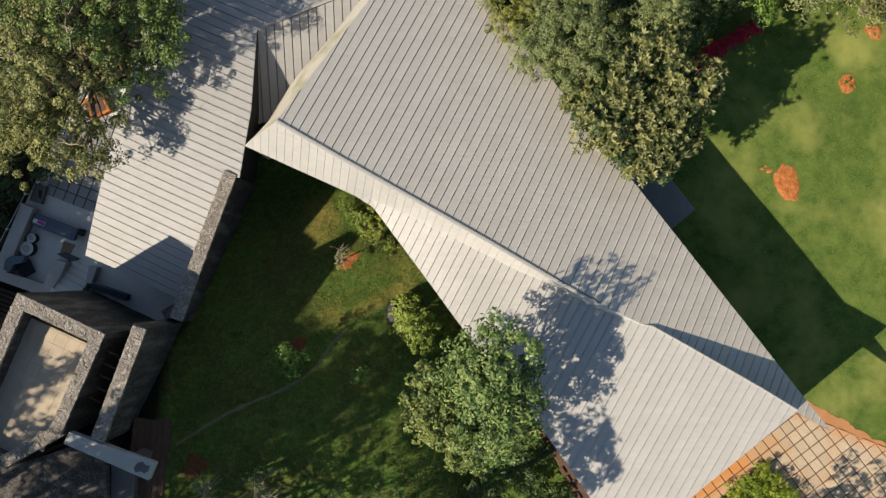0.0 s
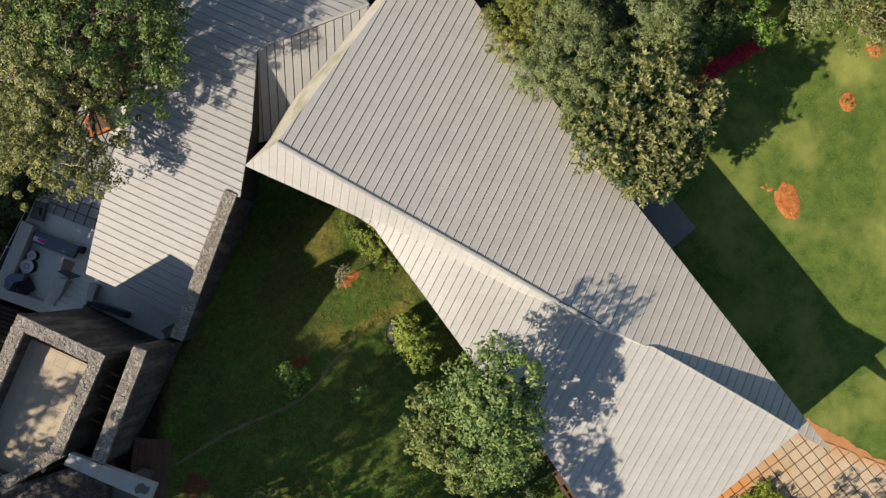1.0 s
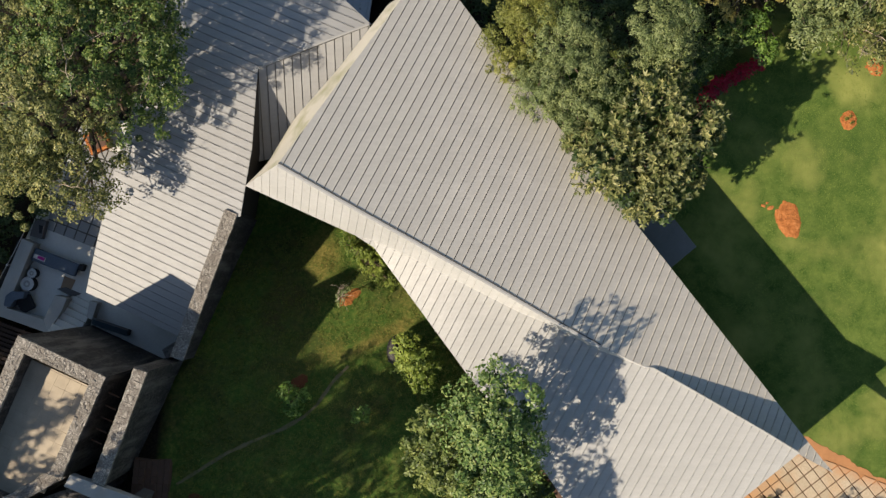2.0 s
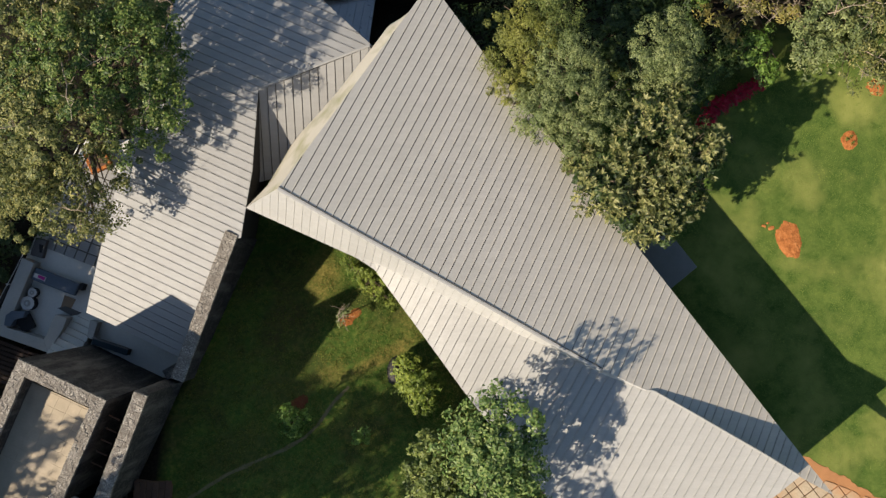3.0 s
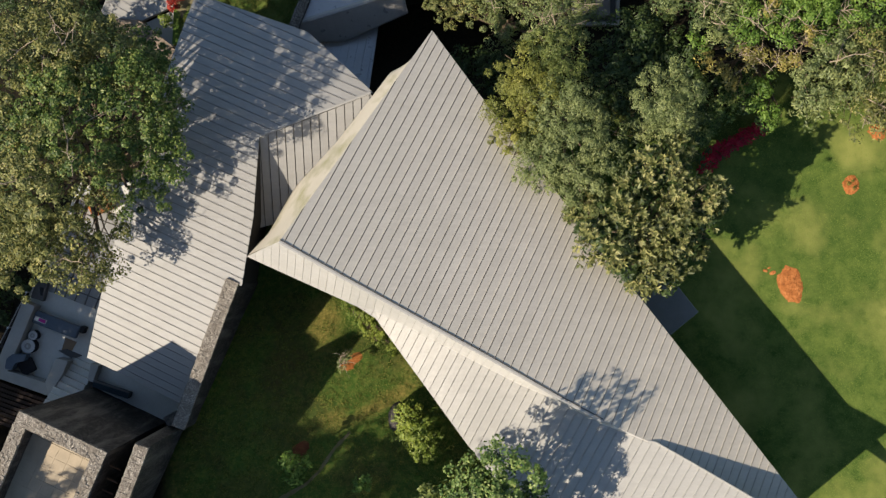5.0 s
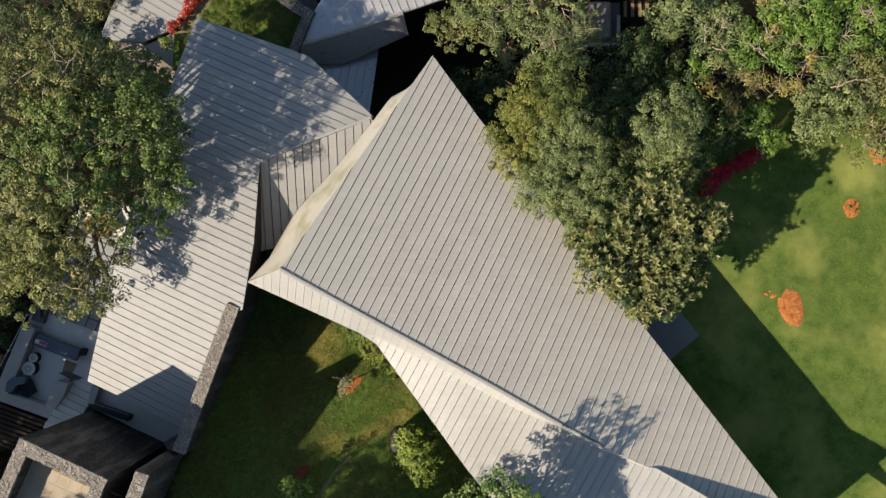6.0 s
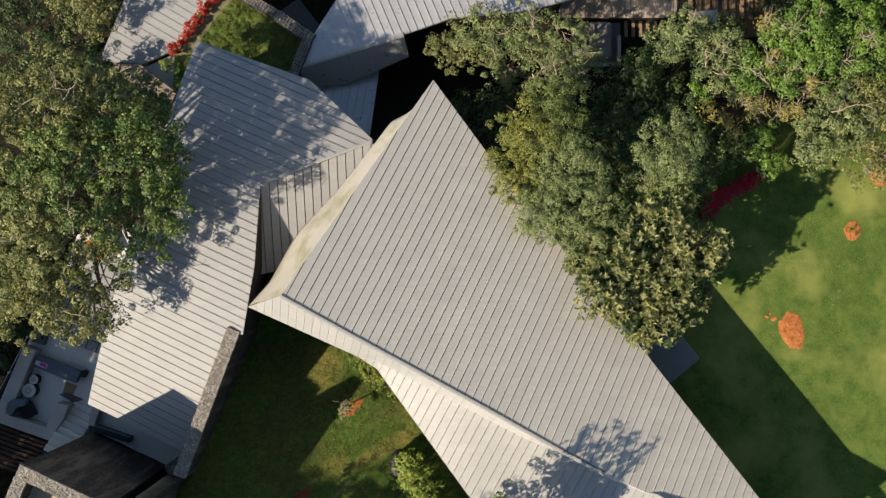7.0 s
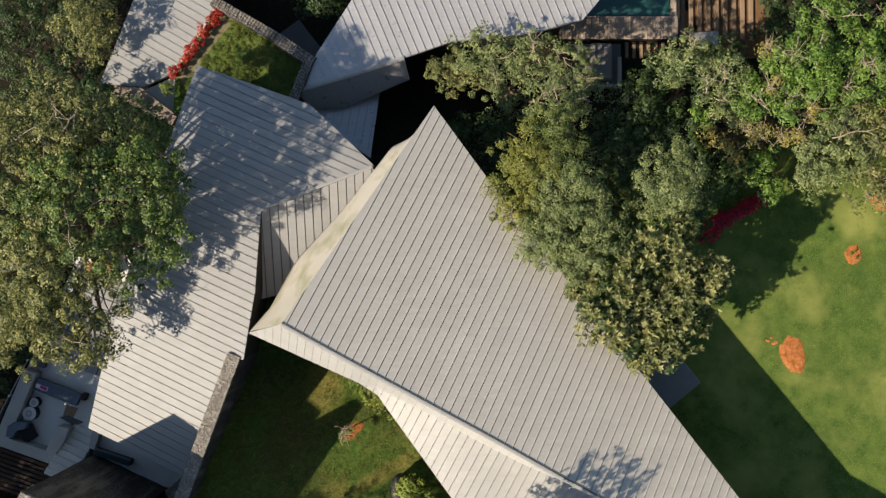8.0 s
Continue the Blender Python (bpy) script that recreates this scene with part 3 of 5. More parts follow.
bm = bmesh.new()
tops3 = [(x, y, zA(x, y) - 0.02) for x, y in top_line]
rows = []
for i in range(33):
    a, b = along(tops3, i / 32), along(low_line, i / 32)
    row = []
    for k in range(7):
        t = k / 6
        p = a.lerp(b, t)
        p += Vector((-0.12, 0.08, 0.08)) * math.sin(math.pi * t) * math.sin(math.pi * i / 32)
        row.append(bm.verts.new(p))
    row.append(bm.verts.new((b.x + 0.25, b.y - 0.16, b.z - 0.1)))
    row.append(bm.verts.new((b.x + 0.25, b.y - 0.16, 0.2)))
    rows.append(row)
for r, q in zip(rows, rows[1:]):
    for i in range(len(r) - 1):
        bm.faces.new((r[i], r[i + 1], q[i + 1], q[i]))
part("rendered_wall", bm, M_CREAM, main_house, "smooth cream rendered wall swelling out under the roof edge", True)
# walls below the eaves, near black to stand for the shade there
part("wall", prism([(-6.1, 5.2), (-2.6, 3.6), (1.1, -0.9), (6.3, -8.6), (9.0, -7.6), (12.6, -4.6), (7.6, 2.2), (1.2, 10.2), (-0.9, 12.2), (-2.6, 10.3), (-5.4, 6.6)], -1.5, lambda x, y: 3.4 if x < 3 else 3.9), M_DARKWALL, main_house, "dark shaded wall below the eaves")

# ---------------------------------------------------------------- the west house
def zC(x, y):
    return 4.587 + 0.2139 * x + 0.0132 * y - 0.00466 * x * x - 0.01867 * x * y - 0.01268 * y * y


west_house = thing("house", (-9, 7, -1.9), "west wing with a pale zinc standing-seam roof beside stone walls", "house", "pavilions")
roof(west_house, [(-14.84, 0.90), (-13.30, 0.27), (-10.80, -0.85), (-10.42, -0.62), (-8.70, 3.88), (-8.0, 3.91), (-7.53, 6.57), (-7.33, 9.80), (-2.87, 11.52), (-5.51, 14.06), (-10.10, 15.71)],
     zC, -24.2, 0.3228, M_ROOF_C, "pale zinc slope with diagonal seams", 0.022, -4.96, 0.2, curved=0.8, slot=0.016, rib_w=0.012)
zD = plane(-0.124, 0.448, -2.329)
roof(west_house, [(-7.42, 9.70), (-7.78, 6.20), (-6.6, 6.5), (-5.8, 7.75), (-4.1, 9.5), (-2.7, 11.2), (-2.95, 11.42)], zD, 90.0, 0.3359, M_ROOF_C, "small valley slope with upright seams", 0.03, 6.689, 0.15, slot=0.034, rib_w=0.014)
edge_strip(west_house, "valley_cap", [(-7.38, 9.78, 2.98), (-5.1, 10.66, 3.18), (-2.95, 11.48, 3.22)], 0.12, 0.03, M_ROOF_C)
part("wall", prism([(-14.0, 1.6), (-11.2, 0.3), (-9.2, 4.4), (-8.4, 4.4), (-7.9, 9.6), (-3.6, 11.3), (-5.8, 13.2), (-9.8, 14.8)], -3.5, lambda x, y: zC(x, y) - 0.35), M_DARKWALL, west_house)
# This side lies away from the sun; its shade is in the colour.
part("wall_face", prism([(-7.95, 4.0), (-7.50, 6.6), (-7.33, 9.75), (-7.43, 9.75), (-7.60, 6.6), (-8.05, 4.0)], 0.0, lambda x, y: zC(x, y) - 0.06), M_DARKWALL, west_house, "narrow wall face along the roof edge, near black for its shade")

# ---------------------------------------------------------------- the north wings
nw_house = thing("house", (-12, 18, -4), "small north-west wing with a pale zinc roof", "house", "pavilions")
zN = plane(0.06, 0.01, -0.65)
roof(nw_house, [(-15.12, 15.58), (-13.18, 15.40), (-11.85, 15.99), (-9.93, 18.98), (-8.5, 21.3), (-12.3, 21.3), (-13.62, 19.25)], zN, -30.0, 0.33, M_ROOF_C, "", 0.03, 0.1)
part("wall", prism([(-14.6, 16.0), (-13.4, 15.8), (-10.4, 19.1), (-9.2, 21.0), (-12.1, 21.0), (-13.2, 19.2)], -4.5, -1.9), M_DARKWALL, nw_house)

part("kerb", prism([(-11.83, 15.95), (-11.70, 15.93), (-9.75, 18.95), (-9.91, 19.0)], -3.0, -0.98, 0.01), M_CREAM, nw_house, "pale rendered kerb beside the flowers")

n_house = thing("house", (0, 18, -5), "north wing with a broad pale zinc roof above the pool", "house", "pavilions")
zU = plane(0.03, 0.10, -1.85)
roof(n_house, [(-4.05, 18.89), (-5.56, 16.65), (-6.37, 15.10), (-1.84, 16.45), (0.2, 17.13), (3.57, 17.44), (5.72, 18.0), (6.38, 18.77), (7.3, 21.3), (-2.3, 21.3)], zU, 113.0, 0.34, M_ROOF_N, "", 0.04, 0.4)
roof(n_house, [(-6.37, 15.02), (-5.93, 14.42), (-4.44, 14.55), (-1.63, 15.73), (-1.82, 16.42)], lambda x, y: -0.35 - 1.1 * (15.02 + (x + 6.37) * 0.31 - y), 108.0, 0.34, M_ROOF_N, "", 0.04, 0.2)
edge_strip(n_house, "fold_cap", [(-6.37, 15.08, -0.42), (-4.0, 15.78, -0.32), (-1.84, 16.44, -0.22)], 0.2, 0.06, M_DECK)
roof(n_house, [(-5.75, 14.86), (-2.98, 15.33), (-3.36, 12.35), (-5.75, 14.0)], plane(-0.1, -0.12, -0.55), 80.0, 0.34, M_ROOF_N, "lower shaded zinc canopy", 0.04, 0.2)
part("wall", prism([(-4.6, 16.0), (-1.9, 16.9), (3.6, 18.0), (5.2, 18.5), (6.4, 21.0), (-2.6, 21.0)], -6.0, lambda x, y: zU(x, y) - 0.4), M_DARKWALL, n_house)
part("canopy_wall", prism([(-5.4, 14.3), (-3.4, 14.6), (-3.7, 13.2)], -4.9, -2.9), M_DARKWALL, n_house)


# ---------------------------------------------------------------- stone walls
def stone_run(name, a, b, thick, z0, za, zb, label, category="wall", kind="structure", seed=1, stones=True, material=None, gap=0.0):
    """A rubble wall from a to b with its body to the left of that line, and uneven stones along its top."""
    rnd = random.Random(seed)
    ax, ay = a
    d = Vector((b[0] - a[0], b[1] - a[1]))
    l = d.length
    d /= l
    s = Vector((-d.y, d.x))
    bm = bmesh.new()
    nl, nz = max(2, int(l / 0.3)), 7
    grid = []
    for side in (0, 1):
        rows = []
        for i in range(nl + 1):
            t = i / nl
            col = []
            for k in range(nz + 1):
                z = z0 + (za + (zb - za) * t - 0.05 - z0) * k / nz
                p = Vector((ax, ay)) + d * l * t + s * thick * side
                o = 0.035 * (noise.noise((p.x * 2.3, p.y * 2.3, z * 2.3)) - 0.2) * (1 if side else -1)
                col.append(bm.verts.new((p.x + s.x * o, p.y + s.y * o, z)))
            rows.append(col)
        grid.append(rows)
    for g in grid:
        for r, q in zip(g, g[1:]):
            for k in range(nz):
                bm.faces.new((r[k], r[k + 1], q[k + 1], q[k]))
    for i in range(nl):
        bm.faces.new((grid[0][i][nz], grid[1][i][nz], grid[1][i + 1][nz], grid[0][i + 1][nz]))
    for i in (0, nl):
        for k in range(nz):
            bm.faces.new((grid[0][i][k], grid[0][i][k + 1], grid[1][i][k + 1], grid[1][i][k]))
    # The body takes the dark copy, so its sides look shaded.
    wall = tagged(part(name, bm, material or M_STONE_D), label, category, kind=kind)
    if stones:
        v = 0.0
        while v < l - 0.05:
            w = min(rnd.uniform(0.09, 0.18), l - v)
            cuts = [0.0, rnd.uniform(0.18, 0.32), rnd.uniform(0.42, 0.58), rnd.uniform(0.68, 0.82), 1.0]
            for lo, hi in zip(cuts, cuts[1:]):
                q = []
                for uu, vv in ((lo, 0), (hi, 0), (hi, 1), (lo, 1)):
                    p = Vector((ax, ay)) + d * (v - 0.012 + (w + 0.024) * vv + (rnd.uniform(-0.012, 0.012) if 0 < v else 0.012 * (1 - vv))) + s * thick * (uu + rnd.uniform(-0.025, 0.025) + (-0.02 if uu == lo else 0.02))
                    q.append((p.x, p.y))
                mx, my = sum(p[0] for p in q) / 4, sum(p[1] for p in q) / 4
                q = [(x + (mx - x) * gap, y + (my - y) * gap) for x, y in q]
                t = (v + w / 2) / l
                zt = za + (zb - za) * t + rnd.uniform(-0.014, 0.014)
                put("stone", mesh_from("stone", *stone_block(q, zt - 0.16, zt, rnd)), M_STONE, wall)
            v += w
    return wall


def stone_block(q, z0, z1, rnd, taper=0.86):
    cx, cy = sum(p[0] for p in q) / 4, sum(p[1] for p in q) / 4
    lo = [(x, y, z0) for x, y in q]
    mid = [(x, y, z1 - 0.02 - rnd.uniform(0, 0.01)) for x, y in q]
    hi = [(cx + (x - cx) * taper, cy + (y - cy) * taper, z1 + (rnd.uniform(-0.015, 0.015) if taper < 0.9 else 0.0)) for x, y in q]
    v = lo + mid + hi
    f = [(8, 9, 10, 11)]
    for b in (0, 4):
        f += [(b + i, b + (i + 1) % 4, b + 4 + (i + 1) % 4, b + 4 + i) for i in range(4)]
    return v, f


stone_run("wall_retaining", (-10.27, -1.77), (-8.12, 4.01), 0.52, -2.3, 2.9, 3.06, "tall rubble stone garden wall with a pale uneven top", seed=3)
stone_run("wall_screen", (-12.19, -5.96), (-10.66, -1.86), 0.5, -2.3, 6.45, 6.5, "high free-standing rubble stone screen wall", seed=4)
# the stub that joins screen and garden wall
stone_run("wall_link", (-11.05, -1.75), (-10.3, -1.35), 0.45, -2.3, 2.3, 2.6, "low dark stone link between two walls", seed=5, stones=False)

T1, T2, T3, T4, T5 = (-15.58, -1.01), (-12.39, -2.51), (-13.80, -5.75), (-15.95, -6.95), (-17.80, -6.2)
stone_run("wall_tower_north", T2, T1, -0.48, -3.6, 6.35, 6.35, "north stone wall of the roof court with a pale rubble top", seed=6)
stone_run("wall_tower_east", T3, T2, 0.46, -2.6, 6.33, 6.35, "east stone wall of the roof court", seed=7)
stone_run("wall_tower_west", T1, T5, 0.48, -3.6, 6.35, 6.35, "west stone wall of the roof court", seed=8)
stone_run("wall_tower_south", T4, T3, 0.45, -2.6, 5.9, 5.9, "lower south stone edge of the roof court", seed=9)
stone_run("wall_tower_corner", T5, T4, 0.45, -2.6, 5.9, 5.9, "stone corner of the roof court", seed=10, stones=False)
court = tagged(part("floor_court", prism([(-15.3, -1.5), (-12.9, -2.6), (-14.1, -5.6), (-15.9, -6.6), (-17.4, -6.0)], 4.9, 5.285), M_SCREED), "flat roof court floor", "floor", kind="structure")

part_beam = thing("concrete_beam", (-12.2, -6.5, 5.8), "long weathered concrete beam resting on stone walls", "beam")
part("beam_body", prism([(-13.52, -5.60), (-10.38, -6.74), (-10.64, -7.36), (-13.74, -6.02)], 5.75, 6.15, 0.015), M_CONC, part_beam)
part("pier", prism([(-11.6, -6.6), (-11.2, -6.75), (-11.35, -7.1), (-11.75, -6.9)], -2.3, 5.74), M_CONC_D, part_beam)
part("wet_stain", prism([(-11.05, -6.72), (-10.86, -6.66), (-10.74, -6.80), (-10.58, -6.82), (-10.66, -7.02), (-10.80, -7.10), (-10.92, -7.02), (-11.12, -7.06), (-11.18, -6.90)], 6.15, 6.156), M_CONC_D, part_beam, "dark damp stain")

shed = thing("lean_to_roof", (-12, -7.5, 2.6), "small lean-to roof of brown clay tiles in the shade", "roof")
part("deck", prism([(-11.95, -5.45), (-10.60, -5.70), (-10.85, -9.6), (-12.45, -9.6)], lambda x, y: 3.15 - 0.15 * (x + 11.5), lambda x, y: 3.3 - 0.15 * (x + 11.5)), M_TILEROOF, shed)
part("wall", prism([(-11.9, -5.6), (-10.9, -5.85), (-11.1, -9.4), (-12.4, -9.4)], -2.2, 3.0), M_DARKWALL, shed)
for r in range(13):
    y0 = -5.55 - 0.31 * r
    for k in range(6):
        x0 = -12.0 - 0.03 * r + 0.235 * k
        put("tile", mesh_from("tile", *stone_block([(x0, y0 - 0.30), (x0 + 0.225, y0 - 0.32), (x0 + 0.225, y0), (x0, y0 + 0.02)], 3.28 - 0.15 * (x0 + 11.5), 3.38 - 0.15 * (x0 + 11.5) + 0.03 * (k % 2), random.Random(r * 7 + k))), M_TILEROOF, shed)
tagged(part("stone_block", prism([(-17.6, -7.2), (-15.9, -7.05), (-13.7, -6.25), (-12.75, -6.75), (-12.7, -11.5), (-18.5, -11.5)], -2.5, lambda x, y: 4.6 + 0.25 * (y + 6.5), 0.03), M_STONE_D), "dark sloping stone mass south of the roof court", "stonework", kind="structure")
tagged(part("concrete_panel", prism([(-12.7, -6.85), (-11.75, -7.15), (-11.9, -10.5), (-12.7, -10.5)], -2.0, 3.9, 0.015), M_CONC_D), "plain dark concrete wall panel", "wall", kind="structure")

RUNGS = ((-12.31, -2.86), (-12.43, -3.33), (-12.60, -3.75), (-12.78, -4.18), (-12.96, -4.60))
irons = thing("step_irons", (-12.5, -3.3, 4.9), "rusty step irons let into a stone wall", "ladder")
for x, y in RUNGS:
    part("rung", box(x, y, 4.95, 0.44, 0.06, 0.05, -25, 0.01), M_TILEROOF, irons)

# ---------------------------------------------------------------- the terrace
terrace = tagged(part("floor_terrace", prism([(-19.5, 0.15), (-17.15, -0.68), (-16.42, 0.74), (-15.12, 0.22), (-15.55, -0.75), (-15.5, -1.6), (-10.9, -2.2), (-8.9, 3.6), (-9.0, 8.4), (-16.0, 8.4), (-18.3, 3.3)], -2.6, -1.86), M_TERRACE), "smooth grey concrete terrace floor", "floor", kind="structure")
def tube(bm, pts, r0, r1, seg=7):
    rings = []
    for i, p in enumerate(pts):
        a, b = Vector(pts[max(0, i - 1)]), Vector(pts[min(len(pts) - 1, i + 1)])
        d = (b - a).normalized()
        u = d.orthogonal().normalized()
        w = d.cross(u)
        r = r0 + (r1 - r0) * i / max(1, len(pts) - 1)
        rings.append([bm.verts.new(Vector(p) + (u * math.cos(2 * math.pi * k / seg) + w * math.sin(2 * math.pi * k / seg)) * r) for k in range(seg)])
    for r, q in zip(rings, rings[1:]):
        for k in range(seg):
            bm.faces.new((r[k], r[(k + 1) % seg], q[(k + 1) % seg], q[k]))
    bm.faces.new(rings[-1])


# square tiles with dark joints beside the roof
c20, s20 = math.cos(radians(-21)), math.sin(radians(-21))
for i in range(6):
    for k in range(9):
        cx = -15.05 - 0.47 * i * c20 + 0.47 * k * s20 * -1
        cy = 2.95 - 0.47 * i * s20 + 0.47 * k * c20
        put("tile", mesh_from("tile", *stone_block([(cx + c20 * a - s20 * b, cy + s20 * a + c20 * b) for a, b in ((-.215, -.215), (.215, -.215), (.215, .215), (-.215, .215))], -1.87, -1.815, random.Random(i * 9 + k), 0.97)), M_TILE, terrace)
tagged(part("joint_bed", prism([(-15.0 + c20 * a - s20 * b, 2.7 + s20 * a + c20 * b) for a, b in ((-2.65, 0.0), (0.3, 0.0), (0.3, 4.2), (-2.65, 4.2))], -1.88, -1.853), M_GROUT, terrace), "dark joint bed")
# the bench wall round the sunken seat
seat_wall = thing("low_wall", (-18, 1, -1.86), "low pale concrete parapet wall round a sunken sitting corner", "low wall")
part("west_arm", prism([(-18.20, 3.20), (-17.68, 2.98), (-18.82, 0.2), (-19.35, 0.42)], -1.86, -1.08, 0.015), M_CONC, seat_wall)
part("south_arm", prism([(-19.35, 0.42), (-18.82, 0.2), (-17.23, -0.30), (-17.05, -0.88), (-19.5, -0.02)], -1.86, -1.09, 0.015), M_CONC, seat_wall)
part("east_arm", prism([(-17.22, -0.30), (-16.73, 0.76), (-16.22, 0.62), (-16.42, 0.10), (-17.04, -0.88)], -1.86, -1.05, 0.015), M_CONC, seat_wall)
part("outer_rail", prism([(-18.40, 3.1), (-18.32, 3.06), (-19.6, 0.1), (-19.68, 0.13)], -2.4, -1.15), M_DARKWALL, seat_wall)

bench = thing("bench", (-16.8, 2.2, -1.86), "long blue-grey upholstered bench against a low wall", "bench")
part("seat", prism([(-17.70, 2.80), (-15.80, 2.07), (-16.02, 1.55), (-17.92, 2.28)], -1.6, -1.34, 0.04), M_SOFA, bench)
part("base", prism([(-17.65, 2.72), (-15.95, 2.06), (-16.12, 1.66), (-17.82, 2.32)], -1.86, -1.6), M_BLACK, bench)
part("end_block", prism([(-15.80, 2.12), (-15.62, 2.05), (-15.72, 1.78), (-15.90, 1.85)], -1.86, -1.4, 0.01), M_BLACK, bench)
cushion = thing("folded_cloth", (-17.45, 2.4, -1.34), "white and pink folded cloth lying on the bench", "cloth")
part("white_sheet", prism([(-17.74, 2.56), (-17.22, 2.36), (-17.30, 2.18), (-17.80, 2.38)], -1.34, -1.30, 0.012), M_WHITE, cushion)
part("pink_fold", prism([(-17.55, 2.46), (-17.26, 2.35), (-17.32, 2.22), (-17.60, 2.36)], -1.30, -1.26, 0.012), M_PINK, cushion)


def pot(cx, cy, z, r, h, label):
    t = thing("round_stool", (cx, cy, z), label, "stool")
    part("drum", disc(cx, cy, z, r * 1.05, r, h), M_BLACK, t)
    part("tray", disc(cx, cy, z + h, r * 0.96, r, 0.03), M_WHITE, t, "pale round top")
    part("dish", disc(cx, cy, z + h + 0.03, r * 0.45, r * 0.5, 0.03), M_CONC, t)
    part("knob", disc(cx, cy, z + h + 0.06, r * 0.22, r * 0.16, 0.04), M_WHITE, t)


pot(-18.08, 1.24, -1.86, 0.30, 0.42, "round black stool with a pale ringed top")
pot(-17.90, 1.70, -1.86, 0.20, 0.36, "small round black stool with a pale top")
chair = thing("armchair", (-18.3, 0.4, -1.86), "dark low armchair with a folded blue-grey seat", "armchair")
part("seat", prism([(-18.70, 0.62), (-18.0, 0.80), (-17.72, 0.22), (-18.26, -0.06)], -1.62, -1.42, 0.04), M_BLACK, chair)
part("backrest", prism([(-18.95, 0.30), (-18.88, 0.72), (-18.62, 0.92), (-18.02, 0.90), (-18.1, 0.62), (-18.5, 0.56), (-18.66, 0.22)], -1.62, -1.05, 0.03), M_SOFA, chair)
for lx, ly in ((-18.55, 0.55), (-18.1, 0.62), (-17.98, 0.28), (-18.3, 0.1)):
    part("leg", disc(lx, ly, -1.86, 0.025, 0.02, 0.24, 8), M_BLACK, chair)
mat_t = thing("door_mat", (-16.4, 1.1, -1.86), "small brown woven mat on the terrace floor", "mat")
part("weave", prism([(-16.62, 1.58), (-16.12, 1.40), (-16.38, 0.88), (-16.78, 1.06)], -1.86, -1.845), M_WOOD, mat_t)

trough = thing("planter", (-17.6, 3.6, -1.86), "grey concrete trough with a dark plate beside the bench", "planter")
part("tub", prism([(-17.78, 4.10), (-17.30, 3.96), (-17.50, 3.18), (-18.02, 3.34)], -1.86, -1.5, 0.015), M_CONC_D, trough)
part("plate", prism([(-17.62, 3.80), (-17.44, 3.76), (-17.50, 3.42), (-17.60, 3.44)], -1.5, -1.48), M_BLACK, trough, "dark metal plate")
rail = thing("handrail", (-18.4, 2.6, -2.4), "thin pale metal handrail along the low wall", "rail")
bm = bmesh.new()
tube(bm, [(-17.95, 3.62, -0.9), (-18.4, 2.72, -0.9), (-18.75, 2.05, -0.9), (-19.15, 1.3, -0.9), (-19.6, 0.3, -0.9)], 0.018, 0.018, 8)
part("bar", bm, M_CONC, rail)
for x, y in ((-17.97, 3.58), (-18.75, 2.06), (-19.5, 0.5)):
    part("post", disc(x, y, -2.4, 0.025, 0.025, 1.5, 8), M_CONC, rail)
    part("knob", disc(x, y, -0.9, 0.05, 0.04, 0.05, 12), M_WHITE, rail)

steps = thing("stairs", (-16.2, 0, -3.4), "flight of pale concrete steps rising beside a low wall", "stairs")
d_s, n_s = Vector((-0.42, -0.91)), Vector((0.91, -0.42))
for i in range(8):
    o = Vector((-16.26, 0.78)) + d_s * 0.27 * i
    q = [o, o + n_s * 1.16, o + n_s * 1.16 + d_s * 0.30, o + d_s * 0.30]
    part("step", prism([tuple(p) for p in q], -3.6, -1.78 + 0.15 * i, 0.02), M_TERRACE, steps)
part("cheek", prism([(-15.32, 0.51), (-14.97, 0.42), (-15.22, -0.32), (-15.45, -0.22)], -2.6, -1.30, 0.015), M_CONC, steps)
tagged(part("threshold", prism([(-16.92, 1.02), (-16.55, 1.09), (-15.86, 0.80), (-16.25, 0.66)], -1.87, -1.78, 0.012), M_CONC_D), "low dark slab beside the steps", "slab")
boardwalk = thing("boardwalk", (-18.5, -0.8, -3.2), "dark brown slatted boardwalk below the terrace wall", "boardwalk")
b_d, b_n = Vector((0.942, -0.335)), Vector((-0.335, -0.942))
for i in range(9):
    o = Vector((-20.4, -0.05)) + b_n * (0.16 + 0.20 * i)
    part("slat", prism([tuple(o), tuple(o + b_d * 3.5), tuple(o + b_d * 3.5 + b_n * 0.14), tuple(o + b_n * 0.14)], -2.72, -2.62, 0.01), M_SLAT, boardwalk)
for k in (0.3, 1.8, 3.2):
    o = Vector((-20.4, -0.05)) + b_d * k + b_n * 0.1
    part("bearer", prism([tuple(o), tuple(o + b_d * 0.1), tuple(o + b_d * 0.1 + b_n * 1.9), tuple(o + b_n * 1.9)], -3.6, -2.72), M_BLACK, boardwalk)

parapet = thing("parapet", (-14.6, -0.8, -1.86), "dark painted low parapet beside the steps", "parapet")
part("panel", prism([(-15.18, -0.27), (-13.65, -0.78), (-13.72, -1.02), (-15.25, -0.50)], -1.86, -1.25, 0.012), M_TEAL, parapet)
part("coping", prism([(-15.17, -0.19), (-13.62, -0.70), (-13.65, -0.78), (-15.20, -0.27)], -1.25, -1.21, 0.008), M_CONC_D, parapet)

